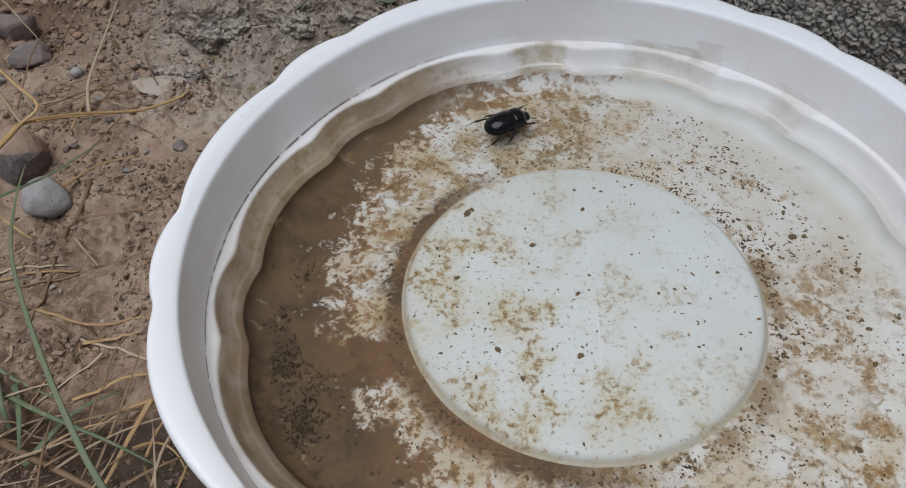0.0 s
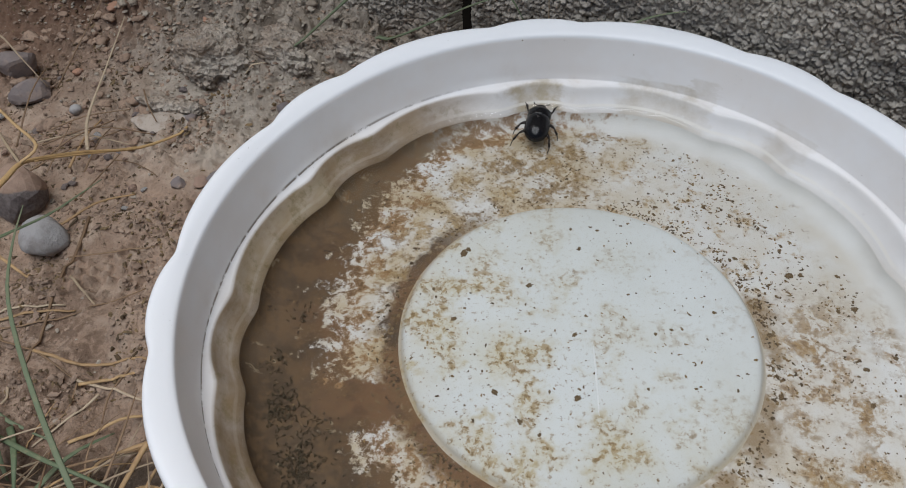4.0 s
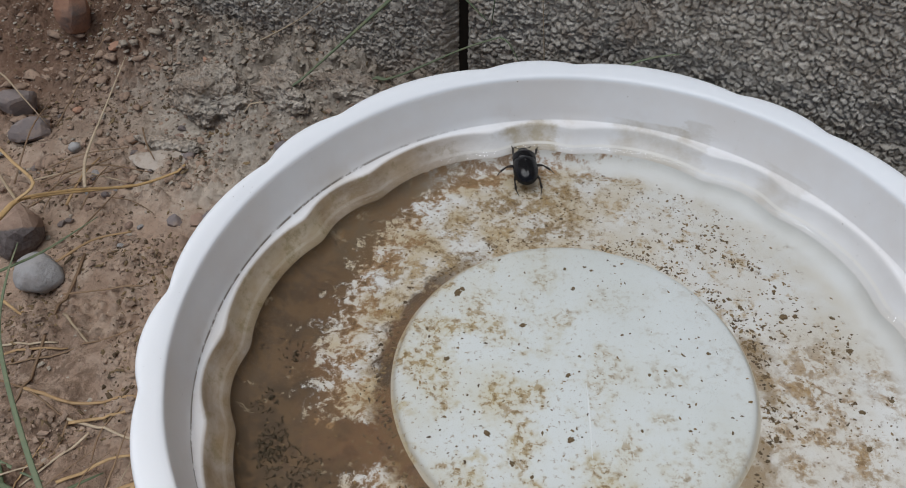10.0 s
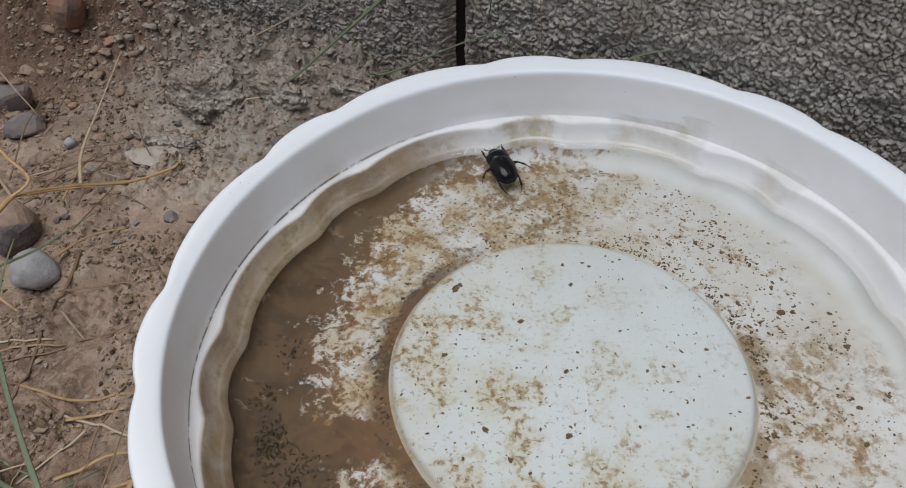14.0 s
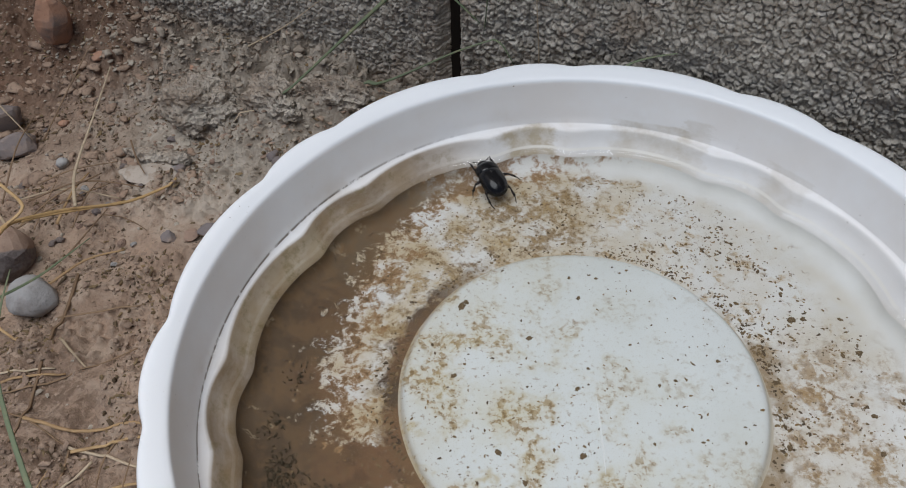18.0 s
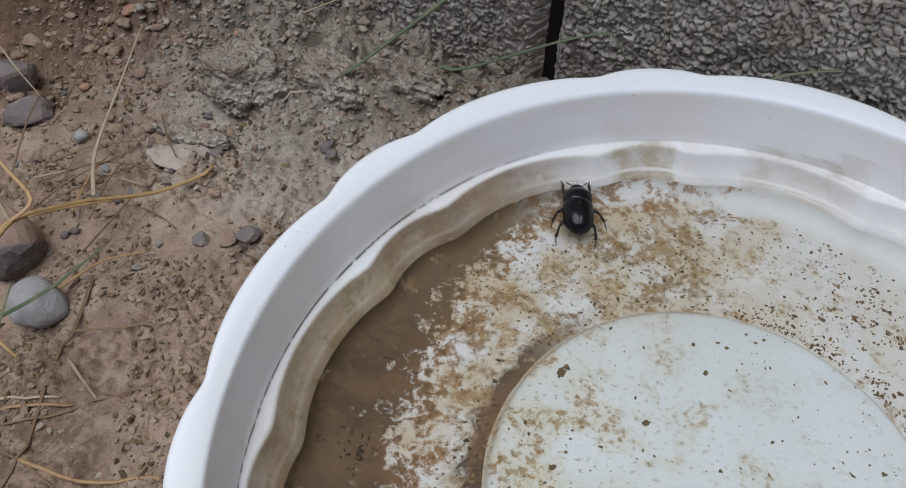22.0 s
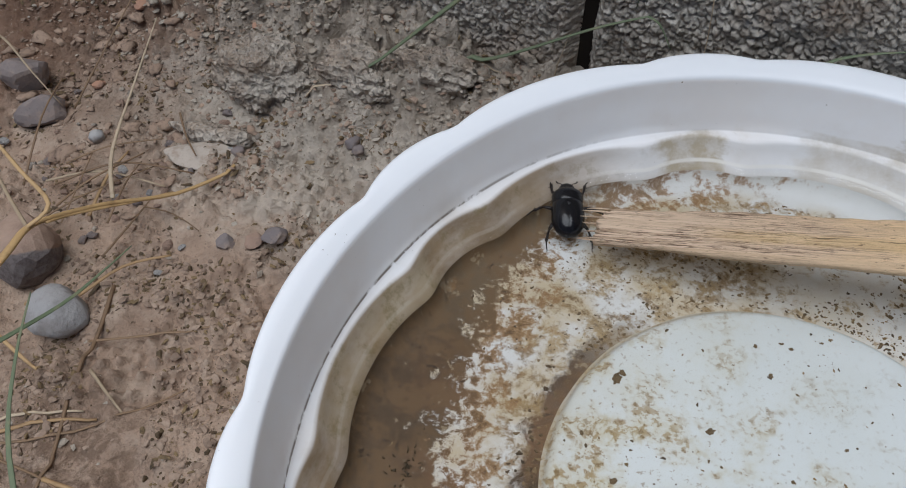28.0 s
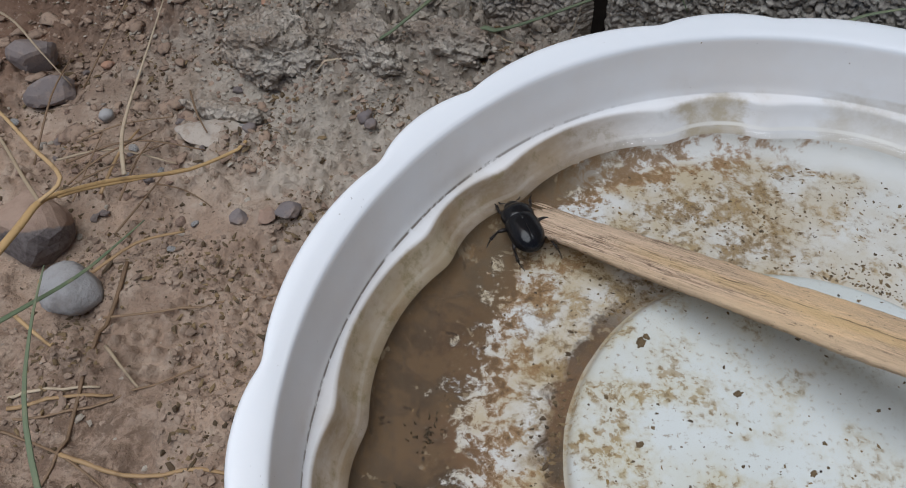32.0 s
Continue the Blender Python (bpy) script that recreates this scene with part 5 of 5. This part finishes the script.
for n, pts in enumerate((
    [(-0.290, 0.0380, 0.003), (-0.2739, 0.0349, 0.004), (-0.2514, 0.0259, 0.006), (-0.2278, 0.0106, 0.004)],
    [(-0.2278, 0.0106, 0.004), (-0.2120, 0.0060, 0.004), (-0.1944, -0.0004, 0.004), (-0.182, -0.004, 0.003)],
    [(-0.2514, 0.0259, 0.005), (-0.2278, 0.0195, 0.004), (-0.1986, 0.0199, 0.004), (-0.176, 0.020, 0.003)],
    [(-0.2272, 0.0106, 0.004), (-0.2264, 0.0050, 0.005), (-0.2270, -0.0080, 0.005), (-0.2348, -0.0233, 0.004)],
    [(-0.2142, 0.0020, 0.006), (-0.2220, -0.0090, 0.006), (-0.2360, -0.0250, 0.005)],
    [(-0.2268, 0.0085, 0.004), (-0.2100, 0.0105, 0.005), (-0.1978, 0.0112, 0.004), (-0.180, 0.012, 0.003)],
    [(-0.2020, 0.0160, 0.004), (-0.2090, 0.0030, 0.006), (-0.2100, -0.0120, 0.004)],
    [(-0.2794, 0.05, 0.004), (-0.2640, 0.0530, 0.005), (-0.2458, 0.0552, 0.004)],
    [(-0.2775, 0.0445, 0.003), (-0.2580, 0.0500, 0.005), (-0.2400, 0.0520, 0.003)],
    [(-0.285, 0.0400, 0.003), (-0.2550, 0.0440, 0.004), (-0.2250, 0.0560, 0.004), (-0.2080, 0.0660, 0.003)],
    [(-0.2480, 0.0730, 0.003), (-0.2380, 0.0620, 0.004), (-0.2300, 0.0540, 0.003)],
    [(-0.2929, 0.0907, 0.003), (-0.2792, 0.0800, 0.004), (-0.2680, 0.0720, 0.003)],
    [(-0.2940, 0.1900, 0.004), (-0.2760, 0.2010, 0.005), (-0.2500, 0.2080, 0.004)],
    [(-0.3000, 0.1780, 0.004), (-0.2740, 0.1830, 0.006), (-0.2420, 0.1760, 0.003)],
    [(-0.2730, 0.1560, 0.004), (-0.2700, 0.1800, 0.006), (-0.2660, 0.2000, 0.003)],
    [(-0.3100, 0.1750, 0.004), (-0.3080, 0.2100, 0.016), (-0.3140, 0.2520, 0.006)],
    [(-0.2560, 0.0050, 0.004), (-0.2600, -0.0120, 0.005), (-0.2500, -0.0250, 0.004)],
    [(-0.2200, -0.0240, 0.004), (-0.2010, -0.0120, 0.007), (-0.1840, -0.0080, 0.003)],
    [(-0.2600, 0.1320, 0.004), (-0.2520, 0.1500, 0.005), (-0.2470, 0.1680, 0.003)],
    [(-0.2950, 0.1500, 0.006), (-0.2750, 0.1640, 0.010), (-0.2480, 0.1900, 0.004)],
    [(-0.2900, 0.1620, 0.004), (-0.2740, 0.1720, 0.012), (-0.2560, 0.1960, 0.006)],
    [(-0.2820, 0.1480, 0.008), (-0.2800, 0.1700, 0.010), (-0.2830, 0.2000, 0.004)],
    [(-0.2620, 0.1500, 0.006), (-0.2580, 0.1720, 0.010), (-0.2570, 0.1920, 0.004)],
    [(-0.2950, 0.1760, 0.004), (-0.2650, 0.1870, 0.008), (-0.2300, 0.1850, 0.003)],
    [(-0.2480, 0.1620, 0.004), (-0.2330, 0.1560, 0.006), (-0.2200, 0.1480, 0.003)],
    [(-0.2440, 0.2230, 0.008), (-0.2380, 0.2080, 0.006), (-0.2310, 0.1960, 0.004)],
)):
    mat = (PALE_STRAW, TWIG, STRAW)[(n * 5 + 1) % 3]
    stem("straw", pts, 0.0013 + 0.0003 * (n % 3) - 0.0004 * (n > 18), TWIG if n > 18 else mat, "thin dry straw lying on bare earth", group="scattered straws", taper=0.6)

# the tangle of dry grass beside the saucer
rng = random.Random(23)
for n in range(150):
    x, y = rng.uniform(-0.285, -0.165), rng.uniform(-0.13, -0.028) - 0.012 * rng.random()
    a = rng.gauss(0.5, 0.9)
    run = rng.uniform(0.025, 0.075)
    dx, dy = run * math.cos(a), run * math.sin(a)
    if not (open_earth(x, y) and open_earth(x + dx, y + dy) and y + dy < 0.0):
        continue
    z = 0.003 + 0.016 * rng.random() * float(smooth(-0.02, -0.07, np.array(y)))
    pts = curve_points((x, y, z), (x + dx, y + dy, 0.003 + 0.018 * rng.random()), rng.uniform(0.0, 0.007), rng.uniform(-0.006, 0.006), 5)
    stem("dry_grass_blade", pts, rng.uniform(0.0009, 0.0019), rng.choice((STRAW, PALE_STRAW, TWIG, TWIG)), "dry curled grass blade in a tangle by the saucer", "grass", 0.3, rng.uniform(0.25, 0.7), "dry grass tangle")
for pts, wide, mat in (
    ([(-0.1780, -0.0290, 0.014), (-0.1821, -0.0314, 0.020), (-0.2024, -0.0371, 0.014), (-0.2091, -0.0449, 0.004)], 0.0024, STRAW),
    ([(-0.1775, -0.0350, 0.028), (-0.1874, -0.0492, 0.018), (-0.1950, -0.0624, 0.010), (-0.2010, -0.0720, 0.004)], 0.0028, STRAW),
    ([(-0.1760, -0.0290, 0.016), (-0.1880, -0.0310, 0.014), (-0.2010, -0.0285, 0.005)], 0.0030, STRAW),
    ([(-0.2050, -0.0400, 0.010), (-0.1930, -0.0360, 0.018), (-0.1790, -0.0300, 0.012)], 0.0016, PALE_STRAW),
    ([(-0.2433, -0.0452, 0.012), (-0.2183, -0.0574, 0.014), (-0.1995, -0.0659, 0.012), (-0.1860, -0.0720, 0.006)], 0.0034, TWIG),
    ([(-0.2200, -0.0330, 0.004), (-0.2230, -0.0480, 0.012), (-0.2290, -0.0620, 0.006)], 0.0017, PALE_STRAW),
):
    stem("straw", pts, wide, mat, "stout dry straw leaning against the saucer", group="stout straws", taper=0.4, thick=0.4)

# green blades
for pts, wide, label in (
    ([(-0.1640, -0.0980, 0.052), (-0.1790, -0.0800, 0.066), (-0.2050, -0.0400, 0.072), (-0.2310, 0.0060, 0.070), (-0.2440, 0.0420, 0.064), (-0.2530, 0.075, 0.056)], 0.0027, "long green grass blade arching over dry straw"),
    ([(-0.2760, 0.0250, 0.066), (-0.2578, 0.0488, 0.06), (-0.2438, 0.0739, 0.05), (-0.2370, 0.0940, 0.043), (-0.2329, 0.1136, 0.035)], 0.0026, "green grass blade hanging over a grey pebble"),
    ([(-0.2560, -0.0190, 0.006), (-0.2470, -0.0241, 0.014), (-0.2220, -0.0383, 0.022), (-0.1943, -0.0501, 0.022), (-0.1748, -0.0581, 0.016)], 0.0030, "green grass stalk lying across dry grass"),
    ([(-0.2680, 0.0000, 0.008), (-0.2480, -0.0140, 0.010), (-0.2260, -0.0230, 0.006)], 0.0026, "grey-green grass blade on the earth"),
    ([(-0.2600, -0.0100, 0.010), (-0.2516, -0.0204, 0.016), (-0.2439, -0.0320, 0.020), (-0.2420, -0.0400, 0.006)], 0.0052, "broad dark green grass blade in dry grass"),
    ([(-0.2458, -0.0181, 0.010), (-0.2342, -0.0384, 0.020), (-0.2333, -0.0544, 0.010)], 0.0034, "broad green and tan grass blade"),
    ([(-0.2300, -0.0560, 0.012), (-0.2170, -0.0330, 0.012), (-0.2020, -0.0180, 0.006)], 0.0032, "green grass blade by the saucer"),
):
    stem("grass_blade", pts, wide, GREEN, label, "grass", 0.25, 0.25)

# blades and dry stems along the wall
for pts, wide, mat, label, group in (
    ([(-0.1840, 0.2330, 0.006), (-0.1638, 0.2313, 0.015), (-0.1483, 0.2300, 0.030)], 0.0019, PALE_STRAW, "dry foot of a grass blade at the wall", ""),
    ([(-0.1483, 0.2300, 0.030), (-0.1276, 0.2282, 0.050), (-0.0966, 0.2256, 0.080), (-0.0656, 0.2229, 0.110), (-0.045, 0.221, 0.130)], 0.0026, GREEN, "long green grass blade leaning on the wall", "wide"),
    ([(-0.1230, 0.2380, 0.016), (-0.1000, 0.2440, 0.024), (-0.0770, 0.2330, 0.039), (-0.0410, 0.2150, 0.068), (-0.0200, 0.2050, 0.082)], 0.0040, GREEN, "green grass stalk across the block joint", ""),
    ([(-0.0200, 0.2050, 0.082), (-0.0150, 0.2020, 0.080), (-0.0090, 0.1980, 0.070)], 0.0017, GREEN, "bent tip of a grass stalk on the wall", ""),
    ([(0.0050, 0.1930, 0.050), (0.0040, 0.1935, 0.080), (0.0010, 0.1950, 0.116), (0.0000, 0.1960, 0.150)], 0.0015, PALE_STRAW, "thin dry stem standing against the wall", ""),
    ([(0.0400, 0.1700, 0.080), (0.0480, 0.1690, 0.088), (0.0580, 0.1640, 0.095), (0.0680, 0.1590, 0.100)], 0.0026, GREEN, "short green blade tip behind the saucer", ""),
    ([(-0.0460, 0.2190, 0.106), (-0.0360, 0.2130, 0.098), (-0.0270, 0.2090, 0.090)], 0.0020, GREEN, "thin green blade hanging by the joint", ""),
    ([(-0.0230, 0.2070, 0.130), (-0.0230, 0.2070, 0.108), (-0.0250, 0.2080, 0.084)], 0.0022, GREEN, "green stem upright against the block", ""),
    ([(-0.1000, 0.2440, 0.028), (-0.0900, 0.2400, 0.029), (-0.0780, 0.2330, 0.024)], 0.0017, PALE_STRAW, "pale curled straw by the joint", ""),
    ([(-0.0560, 0.2200, 0.030), (-0.0540, 0.2200, 0.044), (-0.0500, 0.2200, 0.062)], 0.0013, PALE_STRAW, "pale thin straw in the joint", ""),
    ([(-0.1780, 0.2860, 0.029), (-0.1450, 0.2690, 0.055), (-0.1150, 0.2530, 0.084)], 0.0026, PALE_STRAW, "thin dry stem slanting across the block", ""),
    ([(-0.1420, 0.2480, 0.016), (-0.1200, 0.2430, 0.018), (-0.0960, 0.2340, 0.018)], 0.0016, TWIG, "thin twig lying at the foot of the wall", ""),
):
    stem("grass_blade" if mat is GREEN else "straw", pts, wide, mat, label, "grass", 2.6 if group == "wide" else 0.35, 0.4)

# ---------- debris in the water ----------
def flakes(name, count, seed, low, high, choose, z_at, material, thick=0.3):
    """Small torn scraps lying flat, in one mesh."""
    rng = random.Random(seed)
    verts, faces = [], []
    made = 0
    while made < count:
        r, a = 0.137 * math.sqrt(rng.random()), rng.uniform(0, 2 * math.pi)
        x, y = DX + r * math.cos(a), DY + r * math.sin(a)
        if rng.random() > choose(x, y, r):
            continue
        made += 1
        size, turn = low + (high - low) * rng.random() ** 3, rng.uniform(0, 2 * math.pi)
        long = rng.uniform(0.8, 1.9)
        k = rng.randint(5, 8)
        at = len(verts)
        z = z_at(r)
        ring = []
        for s in range(k):
            b = 2 * math.pi * s / k
            e = size * rng.uniform(0.45, 1.0)
            u, v = e * long * math.cos(b), e * 0.85 * math.sin(b) + 0.25 * size * math.cos(b) ** 2
            ring.append((x + u * math.cos(turn) - v * math.sin(turn), y + u * math.sin(turn) + v * math.cos(turn)))
        verts += [(p[0], p[1], z) for p in ring]
        verts += [(x + (p[0] - x) * 0.6, y + (p[1] - y) * 0.6, z + size * thick * rng.uniform(0.6, 1.3)) for p in ring]
        for s in range(k):
            t = (s + 1) % k
            faces.append((at + s, at + t, at + k + t, at + k + s))
        faces.append(tuple(at + k + s for s in range(k)))
    return new(name, mesh_of(name, verts, faces, material, False))


def bed_z(r):
    return DISC_Z - 0.0001 if r < 0.073 else FLOOR_Z - 0.0001


def patchy(x, y, scale, seed):
    return float(smooth(0.42, 0.62, value_noise(np.array(x * scale), np.array(y * scale), seed)))


def ring_share(x, y, r):
    if 0.0725 < r < 0.0785:
        return 0.0
    if r < 0.073:
        return 0.09 + 0.22 * patchy(x, y, 45, 3)
    left = float(smooth(-0.03, -0.1, np.array(x)))
    return (0.25 + 0.75 * patchy(x, y, 50, 7)) * (1 - 0.55 * left) * float(smooth(0.1365, 0.128, np.array(r)))


tagged(flakes("plant_scraps", 5200, 31, 0.00016, 0.0010, ring_share, bed_z, FLAKE), "tiny dark plant scraps on the basin floor", "debris", kind="stuff")
ALGAE = varied("algae_scraps", (0.25, 0.165, 0.07), (0.18, 0.115, 0.05), (0.12, 0.08, 0.038))
tagged(flakes("algae_scraps", 1700, 33, 0.00022, 0.0010, lambda x, y, r: 0.0 if 0.0725 < r < 0.0785 else patchy(x, y, 38, 13) * (0.22 if r < 0.073 else 1.0 if r - 0.273 * x - 0.13 * y < 0.132 else 0.02) * float(smooth(0.22, -0.06, np.array(x))), bed_z, ALGAE, 0.2), "torn tan algae scraps on the basin floor", "debris", kind="stuff")
tagged(flakes("disc_foot_scraps", 1500, 35, 0.0003, 0.0013, lambda x, y, r: (0.25 + 0.75 * patchy(x, y, 60, 5)) * (1.0 if x > 0.03 else 0.55) * float(smooth(0.088, 0.0785, np.array(r))) if 0.0780 < r < 0.0880 else 0.0, bed_z, FLAKE, 0.4), "brown scraps gathered round the raised disc", "debris", kind="stuff")

def drift_share(x, y, r):
    """Torn leaf bits drifted together on the far side of the basin, clear of its wall."""
    if r < 0.0785 or y < -0.03 or x < 0.005:
        return 0.0
    return (0.12 + 0.88 * patchy(x, y, 70, 21)) * float(smooth(0.123, 0.112, np.array(r)))


tagged(flakes("drifted_leaf_bits", 430, 37, 0.00025, 0.0015, drift_share, bed_z, FLAKE, 0.22), "torn brown leaf bits drifted together under water", "debris", kind="stuff")
tagged(flakes("drifted_algae_bits", 600, 39, 0.00025, 0.0011, drift_share, bed_z, ALGAE, 0.18), "tan algae bits drifted together under water", "debris", kind="stuff")

scrap_shapes = []
for n in range(5):
    bm = bmesh.new()
    bmesh.ops.create_icosphere(bm, subdivisions=3, radius=1.0)
    for v in bm.verts:
        k = 1 + 0.7 * noise.noise(v.co * 1.5 + Vector((n * 9, 0, 0))) + 0.3 * noise.noise(v.co * 4.0 + Vector((n * 9, 0, 0)))
        v.co = Vector((v.co.x * k * 1.2, v.co.y * k * 0.8, max(v.co.z, -0.1) * 0.35))
    scrap_shapes.append(bm_mesh("leaf_scrap", bm, FLAKE))
for n, (x, y, size) in enumerate((
    (0.1007, 0.0336, 0.0020), (0.1055, 0.0340, 0.0014), (0.1218, 0.0328, 0.0013), (0.1234, 0.0144, 0.0017), (0.1161, 0.0135, 0.0012), (0.1185, -0.0166, 0.0014), (0.1323, -0.0111, 0.0013),
    (0.0917, 0.0221, 0.0011), (0.0835, 0.0017, 0.0016), (0.0800, -0.0284, 0.0014), (0.0585, 0.0764, 0.0012), (0.0714, 0.0781, 0.0012), (0.0824, 0.0395, 0.0015), (0.0784, 0.0445, 0.0013),
    (0.1153, -0.0331, 0.0014), (0.0970, -0.0700, 0.0016), (0.0609, 0.0111, 0.0011), (-0.0456, 0.0472, 0.0022), (-0.0435, 0.0495, 0.0014), (-0.0172, 0.0278, 0.0015), (-0.0595, 0.0266, 0.0009),
    (0.0058, 0.0106, 0.0009), (-0.0001, 0.0009, 0.0013), (0.0264, -0.026, 0.0008), (0.0169, 0.0597, 0.0009), (0.0044, 0.0607, 0.0009), (0.0074, 0.049, 0.0010), (0.0256, 0.0217, 0.0008),
    (0.0339, 0.0006, 0.0009), (0.041, 0.0025, 0.0009), (-0.0189, -0.0455, 0.0009), (-0.0259, -0.0398, 0.0013), (0.0455, -0.0264, 0.0008), (-0.0022, -0.0296, 0.0016), (-0.035, -0.0263, 0.0015),
    (-0.0511, 0.0104, 0.0013),
)):
    ob = new("leaf_scrap", scrap_shapes[n % 5])
    ob.matrix_basis = pose(x, y, bed_z(math.hypot(x - DX, y - DY)) + 0.00008, 0, 0, 67 * n) @ Matrix.Scale(size * 0.82, 4)
    tagged(ob, "dark brown scrap of rotted leaf under water", "leaf scrap", "leaf scraps in the saucer")

# fibres of weed in the silt
rng = random.Random(51)
verts, faces = [], []
for cx, cy, count, reach in ((-0.1215, -0.030, 190, 0.009), (-0.1120, -0.055, 260, 0.010), (-0.1260, -0.008, 40, 0.006), (-0.118, 0.016, 30, 0.006), (-0.1080, -0.040, 60, 0.009)):
    for n in range(count):
        x, y, a = cx + rng.gauss(0, reach * 0.5), cy + rng.gauss(0, reach * 0.6), rng.uniform(0, 6.3)
        l = rng.uniform(0.0005, 0.0022)
        v2, f2 = ribbon(curve_points((x, y, FLOOR_Z), (x + l * math.cos(a), y + l * math.sin(a), FLOOR_Z + rng.uniform(0.0002, 0.0012)), 0.0006, rng.uniform(-0.0012, 0.0012), 4), [0.0003, 0.0004, 0.0003, 0.0001], 0.7, 4)
        faces += [tuple(i + len(verts) for i in f) for f in f2]
        verts += v2
WEED = varied("rotting_weed", (0.070, 0.058, 0.034), (0.12, 0.09, 0.055), (0.06, 0.045, 0.029))
tagged(new("weed_fibres", mesh_of("weed_fibres", verts, faces, WEED)), "dark rotting weed fibres in the silt", "debris", kind="stuff")

# dark specks stuck on the saucer's wall and lip
speck = rock_mesh("dirt_speck", (1, 0.8, 0.6), 90, FLAKE, 0.2, 1)
for n, (x, y, z, size) in enumerate((
    (-0.0862, 0.1303, 0.0680, 0.00055), (-0.1254, 0.0886, 0.0682, 0.00065), (0.0440, 0.1530, 0.0775, 0.00055), (-0.0130, 0.1605, 0.0838, 0.0005), (0.0470, 0.1508, 0.0745, 0.00035),
    (0.0420, 0.1515, 0.0705, 0.0004), (-0.1000, 0.1190, 0.0640, 0.0004), (-0.0160, 0.1560, 0.0640, 0.0005), (0.0560, 0.1450, 0.0640, 0.0005),
)):
    way = Vector((x - 0.0045, y - 0.003))
    wall_r = 0.1552 + (z - 0.067) * 0.165
    way *= wall_r / way.length
    ob = new("dirt_speck", speck)
    ob.matrix_basis = pose(0.0045 + way.x, 0.003 + way.y, z) @ Matrix.Scale(size, 4)
    tagged(ob, "dark speck of dirt stuck on the white wall", "dirt", "specks on the saucer")

motions()
